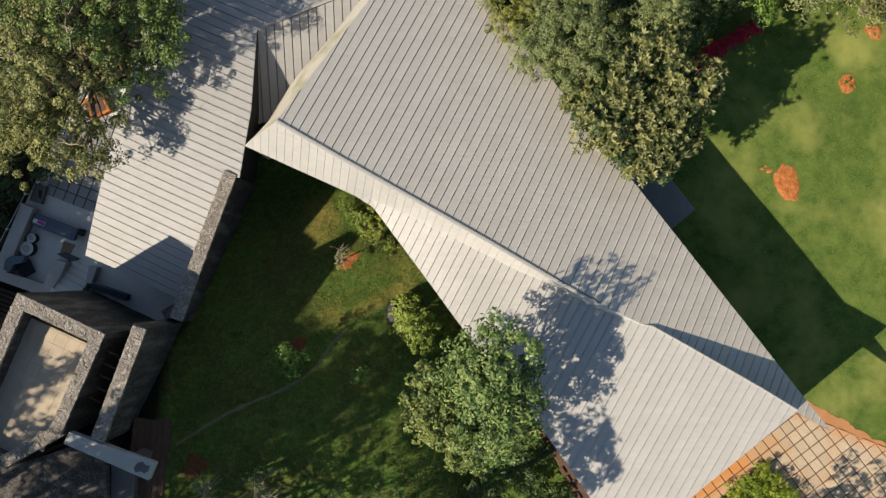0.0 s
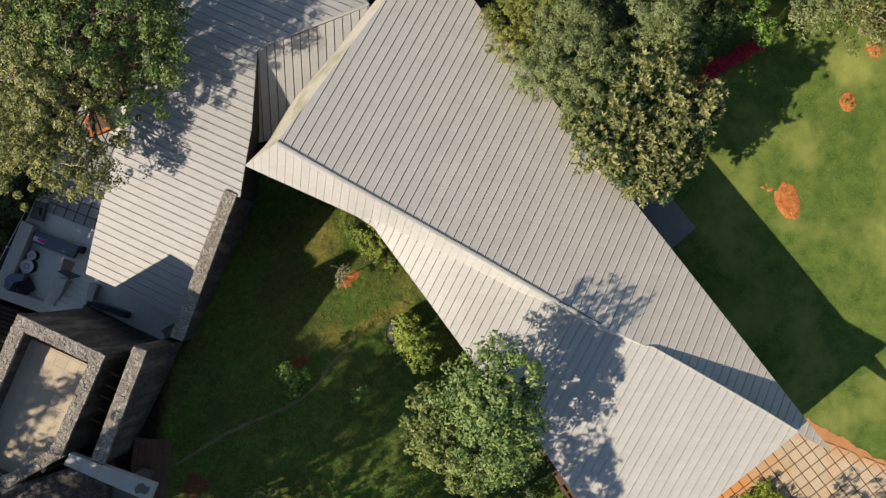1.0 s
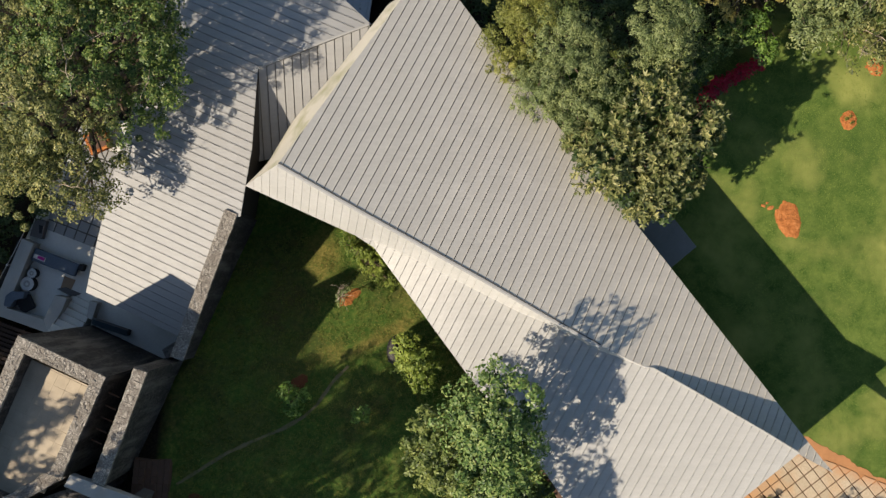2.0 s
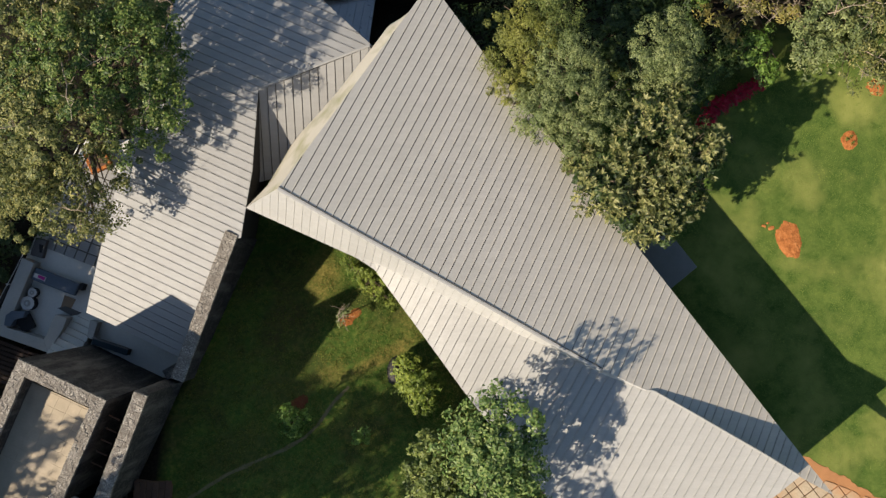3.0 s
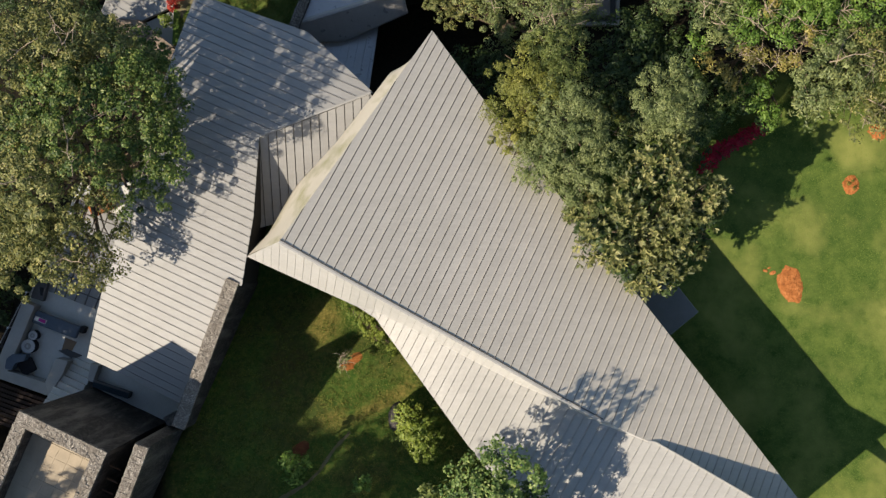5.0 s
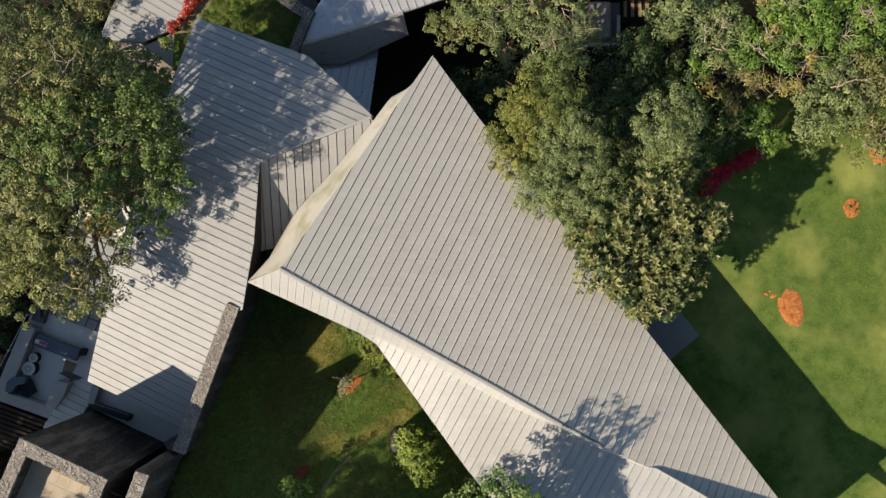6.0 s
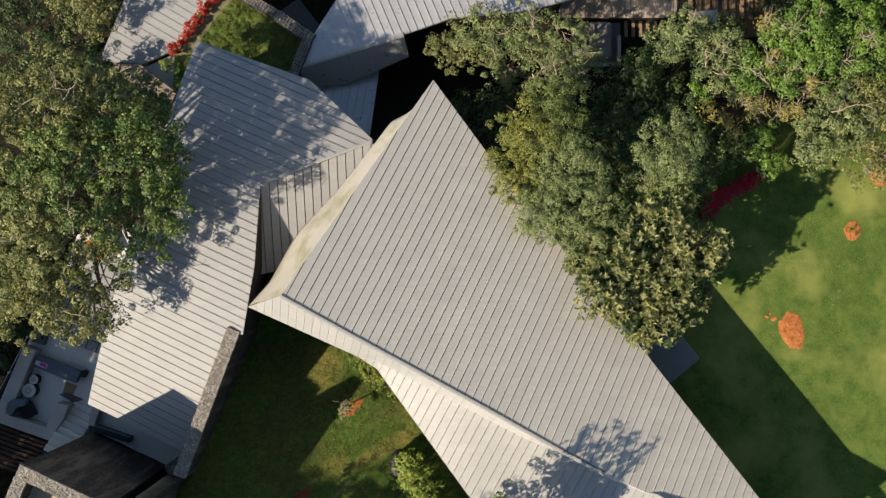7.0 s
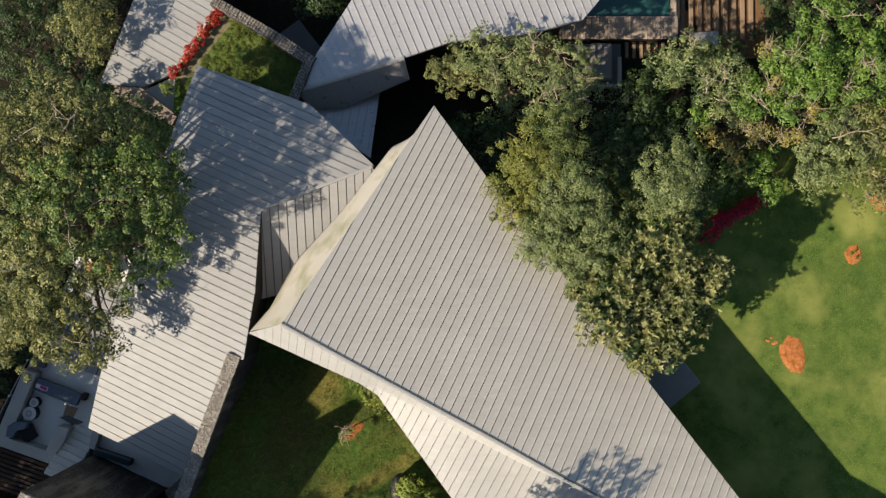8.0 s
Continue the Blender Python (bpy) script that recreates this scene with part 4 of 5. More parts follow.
# court floor slabs
for i in range(8):
    for k in range(9):
        cx = -13.3 - 0.47 * 0.905 * i - 0.47 * 0.425 * k
        cy = -2.75 + 0.47 * 0.425 * i - 0.47 * 0.905 * k
        q = [(cx + 0.905 * a - 0.425 * b * -1, cy - 0.425 * a + 0.905 * b) for a, b in ((-.234, -.234), (.234, -.234), (.234, .234), (-.234, .234))]
        if all((x + 15.9) * 0.9 + (y + 6.6) * -1.7 < 9 for x, y in q) and all((x + 15.58) * -5.19 + (y + 1.01) * 2.22 < -2.7 for x, y in q):
            put("slab", mesh_from("slab", *stone_block(q, 5.2, 5.30, random.Random(i * 9 + k), 0.993)), M_SCREED, court)

# ---------------------------------------------------------------- east step, paving
tagged(part("step_slab", prism([(10.45, 2.79), (9.05, 1.64), (6.2, 5.2), (7.6, 6.4)], 0.2, 0.78, 0.02), M_STEP), "broad grey stone step below the eaves", "step")


def prism_mesh(name, q, z0, z1, rnd):
    """A worn slab with a chamfered top, on any plan outline; each lies a little uneven."""
    n = len(q)
    cx, cy = sum(p[0] for p in q) / n, sum(p[1] for p in q) / n
    z1 += rnd.uniform(-0.008, 0.008)
    v = [(x, y, z0) for x, y in q] + [(x, y, z1 - 0.018) for x, y in q] + [(cx + (x - cx) * 0.955, cy + (y - cy) * 0.955, z1 + rnd.uniform(-0.005, 0.005)) for x, y in q]
    f = [tuple(range(2 * n, 3 * n))]
    for b in (0, n):
        f += [(b + i, b + (i + 1) % n, b + n + (i + 1) % n, b + n + i) for i in range(n)]
    return mesh_from(name, v, f)


def ragged(poly, step=0.12, amp=0.10):
    """A plan polygon with a crumbling outline."""
    out = []
    for (x0, y0), (x1, y1) in zip(poly, poly[1:] + poly[:1]):
        n = max(1, int(math.hypot(x1 - x0, y1 - y0) / step))
        for i in range(n):
            x, y = x0 + (x1 - x0) * i / n, y0 + (y1 - y0) * i / n
            out.append((x + amp * noise.noise((x * 2.1, y * 2.1, 1.0)) + amp * 0.6 * noise.noise((x * 7, y * 7, 2.0)), y + amp * noise.noise((x * 2.1, y * 2.1, 4.0)) + amp * 0.6 * noise.noise((x * 7, y * 7, 6.0))))
    return out


pave_bed = tagged(part("pavement", prism(ragged([(12.4, -4.9), (15.05, -5.08), (16.20, -5.74), (17.20, -6.33), (18.35, -6.90), (20.6, -8.0), (20.6, -13.0), (8.5, -13.0), (8.9, -8.6)], 0.10, 0.12), -0.2, 0.515), M_MORTAR), "terracotta coloured mortar bed of the paving", "paving", kind="structure")
part("joint_bed", prism([(13.1, -5.15), (16.0, -6.4), (17.3, -6.86), (18.4, -7.24), (20.4, -8.25), (20.4, -12.4), (8.3, -12.4), (9.7, -7.4)], 0.3, 0.522), M_JOINT, pave_bed, "dark brown sunken joints")
pu, pv = Vector((0.605, -0.796)), Vector((0.80, 0.60))
PAVED = [(13.0, -4.9), (16.0, -6.12), (17.3, -6.58), (18.4, -6.96), (20.5, -8.0), (20.5, -12.5), (8.2, -12.5), (9.6, -7.4)]
for i in range(-8, 20):
    for k in range(-14, 14):
        c0 = Vector((14.3, -5.9)) + pu * 0.49 * (i + 0.5) + pv * 0.455 * (k + 0.5)
        q = [tuple(c0 + pu * a + pv * b) for a, b in ((-.226, -.208), (.226, -.208), (.226, .208), (-.226, .208))]
        for (ax, ay), (bx, by) in zip(PAVED, PAVED[1:] + PAVED[:1]):
            nx, ny = ay - by, bx - ax
            q = clip(q, nx, ny, nx * ax + ny * ay) if len(q) > 2 else q
        if len(q) > 2 and abs(area(q)) > 0.02:
            put("paver", prism_mesh("paver", q, 0.45, 0.555, random.Random(i * 31 + k)), M_PAVER, pave_bed)

ledge = tagged(part("planting_ledge", prism([(3.90, -6.25), (4.5, -6.4), (6.9, -9.9), (6.0, -9.9)], -0.5, 1.25, 0.03), M_TILEROOF), "narrow brick-red planting ledge below the eaves", "planter", kind="structure")
for i in range(4, 9):
    q = Vector((4.02, -6.5)).lerp(Vector((5.9, -9.6)), i / 9)
    part("brick", box(q.x, q.y, 1.25, 0.30, 0.17, 0.09, -58, 0.01), M_TILEROOF, ledge)


def planter(x, y, z, w, h, label):
    t = thing("planter", (x, y, z), label, "planter")
    part("tub", box(x, y, z, w, w, h, 25, 0.02), M_SOIL, t)
    part("rim", box(x, y, z + h, w * 1.1, w * 1.1, 0.04, 25, 0.01), M_SOIL, t)
    part("earth", box(x, y, z + h + 0.04, w * 0.8, w * 0.8, 0.012, 25, 0.0), M_TILEROOF, t)


planter(-15.08, 7.45, -1.86, 0.85, 0.5, "square terracotta tub half hidden under a tree")
planter(-13.75, 6.70, -1.86, 0.26, 0.5, "small terracotta tub beside the roof edge")

# ---------------------------------------------------------------- garden terrace and pool
bed = tagged(part("garden_bed", prism([(-11.68, 15.90), (-11.75, 14.25), (-6.55, 14.6), (-5.8, 16.4), (-7.1, 17.35), (-9.74, 18.95)], -4.5, -0.75), M_BEDLAWN), "raised lawn bed with a strip of soil", "garden bed", kind="structure")
stone_run("wall_bed_north", (-9.9, 19.1), (-6.95, 17.4), -0.42, -4.5, -0.2, -0.2, "pale rubble wall along the raised lawn", seed=21, gap=0.30)
stone_run("wall_bed_corner", (-7.1, 17.5), (-5.55, 16.45), -0.5, -4.5, -0.18, -0.2, "pale rubble wall corner of the raised lawn", seed=22, gap=0.30)
stone_run("wall_bed_east", (-5.60, 16.5), (-6.35, 14.6), -0.42, -4.5, -0.2, -0.2, "pale rubble wall beside the roof valley", seed=23, gap=0.30)
stone_run("wall_bed_south", (-14.35, 15.45), (-11.65, 14.05), -0.4, -4.5, -0.95, -0.85, "low brown stone wall half hidden below a tree", seed=24, stones=False, material=M_LEDGE)
tagged(part("floor_landing", prism([(-13.14, 15.28), (-11.72, 15.95), (-11.76, 14.2)], -4.0, -1.42), M_CONC), "small grey concrete landing between roof and raised lawn", "floor", kind="structure")
tagged(part("yard", prism([(-7.7, 18.2), (-6.0, 17.0), (-5.75, 17.6), (-6.27, 18.25), (-6.75, 18.9)], -4.9, -3.6), M_CONC_D), "deep shaded yard floor", "floor", kind="structure")

tagged(part("ledge", prism([(-14.2, 15.36), (-13.16, 15.28), (-11.74, 14.18), (-11.95, 14.05)], -4.5, -0.86, 0.01), M_LEDGE), "narrow stained concrete ledge beside the raised lawn", "ledge", kind="structure")

pool = thing("swimming_pool", (8, 20, -4.8), "green-blue swimming pool with a stone edge", "pool")
part("basin", prism([(5.6, 19.0), (10.7, 19.0), (10.7, 24), (5.6, 24)], -6.2, -4.75), M_CONC, pool)
part("water", prism([(5.8, 19.25), (10.42, 19.25), (10.42, 23.8), (5.8, 23.8)], -4.8, -4.62), M_WATER, pool)
part("coping", prism([(10.42, 19.05), (10.66, 19.05), (10.66, 24), (10.42, 24)], -5.0, -4.35, 0.02), M_WOOD_G, pool)
deck = tagged(part("deck", prism([(5.2, 18.14), (10.8, 18.14), (10.8, 19.22), (5.2, 19.22)], -5.6, -4.34), M_DARKWALL), "grey timber pool deck", "deck", kind="structure")
for i in range(45):
    x0 = 5.22 + 0.1235 * i
    put("plank", mesh_from("plank", *stone_block([(x0, 18.15), (x0 + 0.112, 18.15), (x0 + 0.112, 19.21), (x0, 19.21)], -4.36, -4.28, random.Random(i))), M_WOOD_G, deck)
tagged(part("deck_post", box(10.72, 19.9, -5.5, 0.07, 3.6, 1.4), M_BLACK), "dark steel edge beside the pool", "post")
lounge = tagged(part("platform", prism([(5.9, 15.86), (8.08, 15.86), (8.08, 17.95), (5.9, 17.95)], -5.6, -4.42, 0.02), M_CONC_D), "square concrete platform below the pool deck", "platform", kind="structure")
part("rim", prism([(7.9, 15.9), (8.07, 15.9), (8.07, 17.3), (7.9, 17.3)], -4.43, -4.18, 0.015), M_CONC, lounge)
part("rim", prism([(5.9, 15.88), (7.89, 15.88), (7.89, 16.04), (5.9, 16.04)], -4.43, -4.18, 0.015), M_CONC, lounge)
daybed = thing("daybed", (7.1, 17, -4.42), "grey upholstered daybed in dappled light", "daybed")
part("mattress", prism([(6.6, 16.2), (7.62, 16.2), (7.62, 17.9), (6.6, 17.9)], -4.3, -4.02, 0.08), M_MATTRESS, daybed)
part("base", prism([(6.66, 16.26), (7.56, 16.26), (7.56, 17.84), (6.66, 17.84)], -4.42, -4.3), M_BLACK, daybed)
part("bolster", box(6.75, 17.05, -4.02, 0.22, 1.5, 0.14, 0, 0.05), M_MATTRESS, daybed)
tagged(part("path_bed", prism(ragged([(10.86, 17.3), (15.4, 17.3), (15.4, 21.6), (10.86, 21.6)]), -5.2, -4.68), M_EARTH), "dry brown ground between the timber sleepers", "ground", kind="structure")
tagged(part("path_bed_low", prism(ragged([(8.15, 17.25), (10.7, 17.25), (10.7, 18.1), (8.15, 18.1)]), -5.2, -4.72), M_EARTH), "dry brown ground below the pool deck", "ground", kind="structure")
sleepers = thing("sleeper_path", (11, 18.6, -5), "row of worn timber sleepers laid in grass", "path")
for i in range(7):
    part("sleeper", box(8.38 + 0.34 * i, 17.7, -4.9, 0.16, 0.75, 0.30, 0, 0.015), M_WOOD, sleepers)
for i in range(9):
    part("sleeper", box(10.98 + 0.40 * i, 19.3, -4.9, 0.20, 2.3, 0.36, 0, 0.015), M_WOOD, sleepers)
tagged(part("stone_slab", prism([(11.2, 17.7), (12.6, 17.75), (12.6, 18.55), (11.3, 18.45)], -5.1, -4.35, 0.03), M_CONC), "pale stone slab beside the sleepers", "slab")

# ---------------------------------------------------------------- bare soil and tracks
patch("soil_patch", 13.62, 4.42, 0.16, 0.09, 20, M_SOIL, "few crumbs of orange soil in the grass", "soil patch", 0.02, 9)
patch("soil_patch", 13.30, 4.50, 0.12, 0.07, -10, M_SOIL, "few crumbs of orange soil in the grass", "soil patch", 0.02, 10)
patch("soil_patch", 13.46, 4.62, 0.07, 0.05, 30, M_SOIL, "few crumbs of orange soil in the grass", "soil patch", 0.02, 12)
patch("soil_patch", 14.33, 3.94, 0.58, 0.82, 16, M_SOIL, "ragged orange bare soil patch in the lawn", "soil patch", 0.05, 1, 0.24)
patch("soil_patch", 16.91, 8.09, 0.40, 0.42, 0, M_SOIL, "small round orange bare soil patch in the lawn", "soil patch", 0.04, 2, 0.2)
patch("soil_patch", -3.98, 0.66, 0.50, 0.30, 40, M_SOIL, "red soil round a sapling", "soil patch", 0.05, 3)
patch("soil_patch", -5.84, -2.7, 0.38, 0.30, 20, M_SOIL_D, "red soil patch with its shade put into a darker colour", "soil patch", 0.04, 4)
patch("soil_patch", -9.63, -7.34, 0.5, 0.5, 0, M_SOIL_D, "red soil patch at the garden edge, darkened for shade", "soil patch", 0.05, 5)
patch("soil_patch", 18.0, 10.3, 0.45, 0.3, -40, M_SOIL, "pale orange bare soil below a shrub", "soil patch", 0.04, 7)
track("path_worn", [(-10.44, -6.55), (-8.58, -5.41), (-7.4, -4.9), (-6.4, -4.5), (-5.6, -4.05), (-5.1, -3.58), (-4.5, -2.7), (-3.9, -2.1)], 0.17, M_TRACK, "narrow worn track through the garden")


# ---------------------------------------------------------------- trees and plants
def wavy(a, b, n, amp, rnd):
    a, b = Vector(a), Vector(b)
    out = []
    for i in range(n + 1):
        t = i / n
        k = amp * math.sin(math.pi * t)
        out.append(a.lerp(b, t) + Vector((rnd.uniform(-k, k), rnd.uniform(-k, k), rnd.uniform(-k, k) * 0.6)))
    return out


def leaves(name, blobs, size, per, clump, rng, slim=0.42, droop=0.0, inner=0.25, rosette=0):
    """One mesh of folded leaves in domed clumps, or in rosettes of so many. blobs: x, y, z, radius across, half height."""
    pos, nrm, way = [], [], []
    for x, y, z, r, h in blobs:
        n_cl = max(4, int(4.4 * r * r / clump ** 2 * per))
        d = rng.normal(size=(n_cl, 3))
        d /= np.linalg.norm(d, axis=1)[:, None]
        d[:, 2] = np.where(d[:, 2] < -0.25, -d[:, 2], d[:, 2])
        wob = 1.0 + 0.20 * np.sin(d[:, 0] * 5.1 + x) * np.sin(d[:, 1] * 4.3 + y) + 0.10 * np.sin(d[:, 2] * 9 + d[:, 0] * 7)
        rad = np.where(rng.random(n_cl) < inner, rng.uniform(0.35, 0.75, n_cl), rng.uniform(0.74, 1.12, n_cl)) * wob
        c = np.array((x, y, z)) + d * rad[:, None] * np.array((r, r, h))
        cs = clump * rng.uniform(0.45, 1.3, n_cl)
        if rosette:
            k = max(3, int(2.2 * (clump / size) ** 2))
            o = rng.normal(size=(n_cl, k, 3)) * cs[:, None, None] * np.array((0.55, 0.55, 0.40))
            tip = (c[:, None, :] + o).reshape(-1, 3)
            axis = (d[:, None, :] * 0.5 + o / cs[:, None, None] * 0.6 + np.array((0, 0, 0.7))).reshape(-1, 3)
            axis /= np.linalg.norm(axis, axis=1)[:, None]
            t = rng.normal(size=(len(tip), rosette, 3))
            t -= axis[:, None, :] * (t * axis[:, None, :]).sum(2)[:, :, None]
            t /= np.linalg.norm(t, axis=2)[:, :, None]
            lift = rng.uniform(0.2, 1.2, (len(tip), rosette, 1))
            way_r = t + axis[:, None, :] * lift
            way_r /= np.linalg.norm(way_r, axis=2)[:, :, None]
            pos.append((tip[:, None, :] + way_r * size * 0.5).reshape(-1, 3))
            nrm.append((axis[:, None, :] - t * lift + rng.normal(size=t.shape) * 0.12).reshape(-1, 3))
            way.append(way_r.reshape(-1, 3))
        else:
            m = int(1.45 * (clump / size) ** 2 * 5.6)
            off = rng.normal(size=(n_cl, m, 3))
            off /= np.linalg.norm(off, axis=2)[:, :, None]
            off *= rng.uniform(0.35, 1.0, (n_cl, m, 1)) ** 0.6
            off[:, :, 2] = np.where(off[:, :, 2] < -0.3, -off[:, :, 2], off[:, :, 2])
            pos.append((c[:, None, :] + off * cs[:, None, None] * np.array((0.95, 0.95, 0.75))).reshape(-1, 3))
            nrm.append((off * 0.95 + d[:, None, :] * 0.25 + np.array((0, 0, 0.45)) + rng.normal(size=off.shape) * 0.32).reshape(-1, 3))
            way.append(rng.normal(size=off.shape).reshape(-1, 3))
    p, n, t = np.concatenate(pos), np.concatenate(nrm), np.concatenate(way)
    n /= np.linalg.norm(n, axis=1)[:, None]
    t[:, 2] -= droop
    t -= n * (t * n).sum(1)[:, None]
    t /= np.linalg.norm(t, axis=1)[:, None]
    b = np.cross(n, t)
    s = (size * rng.uniform(0.65, 1.3, len(p)))[:, None]
    w = s * slim * 0.5
    v = np.stack((p - t * s * 0.5, p + b * w + n * s * 0.10, p + t * s * 0.5, p - b * w + n * s * 0.10), 1).reshape(-1, 3)
    k = np.arange(len(p))[:, None] * 4
    f = np.concatenate((k + np.array((0, 1, 2)), k + np.array((0, 2, 3))), 1).reshape(-1, 3)
    me = bpy.data.meshes.new(name)
    me.vertices.add(len(v))
    me.vertices.foreach_set("co", v.ravel().astype(np.float32))
    me.loops.add(f.size)
    me.loops.foreach_set("vertex_index", f.ravel().astype(np.int32))
    me.polygons.add(len(f))
    me.polygons.foreach_set("loop_start", np.arange(0, f.size, 3, dtype=np.int32))
    me.update(calc_edges=True)
    me.validate()
    return me


def tree(name, foot, crowns, label, category="tree", size=0.15, clump=0.34, per=1.0, trunk=0.16, seed=1, slim=0.42, bare=0, group="", inner=0.25, droop=0.0, rosette=0):
    """crowns: (material, blobs). A tapered trunk with limbs to every blob, and crowns of many leaves."""
    rnd, rng = random.Random(seed), np.random.default_rng(seed)
    fx, fy = foot
    fz = height(fx, fy) - 0.1
    t = thing(name, (fx, fy, fz), label, category, group)
    blobs = [b for _, bl in crowns for b in bl]
    mz = sum(b[2] for b in blobs) / len(blobs)
    mx, my = sum(b[0] for b in blobs) / len(blobs), sum(b[1] for b in blobs) / len(blobs)
    fork = Vector((fx * 0.6 + mx * 0.4, fy * 0.6 + my * 0.4, fz + (mz - fz) * 0.55))
    bm = bmesh.new()
    tube(bm, wavy((fx, fy, fz), fork, 5, trunk * 0.5, rnd), trunk, trunk * 0.7, 9)
    part("trunk", bm, M_BARK, t, "", True)
    for x, y, z, r, h in blobs:
        bm = bmesh.new()
        tip = Vector((x, y, z + h * 0.35))
        line = wavy(fork, tip, 5, 0.25, rnd)
        tube(bm, line, trunk * 0.5, trunk * 0.13, 6)
        for q in range(5):
            a = rnd.uniform(0, 2 * math.pi)
            e = Vector((x + r * 0.85 * math.cos(a), y + r * 0.85 * math.sin(a), z + h * rnd.uniform(0.0, 0.6)))
            tube(bm, wavy(line[3], e, 4, 0.12, rnd), trunk * 0.2, trunk * 0.05, 5)
        part("limb", bm, M_BARK, t, "", True)
    tops = sorted(blobs, key=lambda b: -b[2])[:max(1, len(blobs) * 2 // 3)]
    for q in range(bare):
        bm = bmesh.new()
        x, y, z, r, h = tops[q % len(tops)]
        a = rnd.uniform(0, 2 * math.pi)
        s0 = Vector((x + rnd.uniform(-.3, .3), y + rnd.uniform(-.3, .3), z + h * 0.6))
        e = Vector((x + r * 0.9 * math.cos(a), y + r * 0.9 * math.sin(a), z + h * rnd.uniform(0.9, 1.25)))
        line = wavy(s0, e, 5, 0.07, rnd)
        tube(bm, line, 0.026, 0.009, 5)
        for w in range(5):
            o = line[2 + w % 3]
            tube(bm, wavy(o, o + Vector((rnd.uniform(-.6, .6), rnd.uniform(-.6, .6), rnd.uniform(0, .35))), 3, 0.03, rnd), 0.013, 0.005, 4)
        part("bare_branch", bm, M_TWIG, t, "", True)
    for mat, bl in crowns:
        put("crown", leaves("crown", bl, size, per, clump, rng, slim, droop, inner, rosette), mat, t)
    return t


def shrub(name, blobs, mat, label, category="shrub", size=0.10, clump=0.22, per=1.0, seed=1, slim=0.5, group=""):
    rnd, rng = random.Random(seed), np.random.default_rng(seed)
    x, y = blobs[0][0], blobs[0][1]
    z0 = height(x, y) - 0.05
    t = thing(name, (x, y, z0), label, category, group)
    bm = bmesh.new()
    for bx, by, bz, r, h in blobs:
        for q in range(4):
            tube(bm, wavy((x + rnd.uniform(-.08, .08), y + rnd.uniform(-.08, .08), z0), (bx + rnd.uniform(-r, r) * .6, by + rnd.uniform(-r, r) * .6, bz + h * 0.5), 4, 0.06, rnd), 0.025, 0.008, 5)
    part("stem", bm, M_BARK, t)
    put("foliage", leaves("foliage", blobs, size, per, clump, rng, slim), mat, t)
    return t


BIG_DEEP = [(-10.6, 9.6, 4.3, 0.8, 0.55), (-10.75, 8.7, 4.2, 0.75, 0.5), (-10.8, 10.8, 4.1, 0.7, 0.5), (-12.96, 9.51, 7.3, 2.26, 2.2), (-10.99, 10.19, 7.4, 1.64, 1.6), (-10.9, 11.7, 5.2, 0.9, 0.9), (-10.4, 10.5, 5.2, 0.8, 0.8), (-11.4, 12.9, 4.2, 0.9, 0.8), (-10.32, 8.75, 6.6, 1.16, 1.1), (-11.6, 7.6, 4.8, 1.1, 1.0)]
BIG_OLIVE = [(-13.4, 12.0, 7.6, 1.4, 1.3), (-15.47, 11.45, 7.2, 2.15, 1.9), (-13.8, 7.6, 7.4, 2.1, 2.0), (-15.9, 7.2, 6.6, 2.2, 1.9), (-14.4, 5.1, 5.0, 1.6, 1.4), (-13.3, 4.7, 4.2, 0.9, 0.9), (-16.4, 5.6, 5.2, 1.6, 1.4), (-14.16, 12.64, 6.8, 1.65, 1.5), (-12.16, 12.12, 6.4, 1.45, 1.3), (-13.2, 6.3, 4.6, 1.0, 0.9)]
tree("tree", (-15.2, 8.0), [(L_DEEP, BIG_DEEP), (L_OLIVE, BIG_OLIVE)],
    "large spreading tree with small dark and olive leaves", size=0.115, clump=0.33, per=0.70, trunk=0.28, seed=11, bare=14, slim=0.52, inner=0.16)
tree("tree", (-15.1, 17.8), [(L_OLIVE, [(-15.1, 17.8, 0.2, 1.25, 1.1), (-14.8, 17.0, -0.4, 0.7, 0.7)])], "small olive-green tree beside the north-west wing", size=0.12, clump=0.28, trunk=0.12, seed=12)
# Dark leaf colour stands for the shade this tree lies in.
tree("tree", (-17.0, 16.0), [(L_DARK, [(-18.2, 17.0, -1.8, 1.9, 1.2), (-17.4, 14.4, -0.6, 1.9, 1.2), (-19.2, 18.8, -1.8, 1.8, 1.2), (-17.0, 19.0, -2.2, 1.5, 1.0), (-16.2, 16.2, -2.0, 1.3, 0.9), (-15.9, 20.2, -2.4, 1.5, 1.0)])], "dense tree with its shade put into a dark leaf colour", size=0.14, clump=0.34, per=0.5, trunk=0.18, seed=13)
tree("tree", (4.2, 12.6), [
    (L_OCHRE, [(2.75, 10.5, 4.5, 1.05, 1.2), (3.0, 12.0, 4.7, 1.15, 1.3), (3.5, 11.2, 5.1, 1.0, 1.1), (2.45, 9.6, 4.4, 0.75, 0.8)]),
    (L_SUNNY, [(4.0, 12.6, 4.8, 1.1, 1.1), (4.3, 11.4, 5.0, 0.9, 1.0)]),
    (L_GREY, [(5.0, 9.0, 5.2, 1.65, 1.5), (3.5, 8.6, 4.7, 1.15, 1.2), (4.6, 10.4, 5.2, 1.3, 1.3), (5.2, 7.4, 4.8, 1.0, 1.0)])],
    "fine-leaved grey-green tree with a yellowish side", size=0.105, clump=0.26, per=1.05, trunk=0.2, seed=14, slim=0.34)
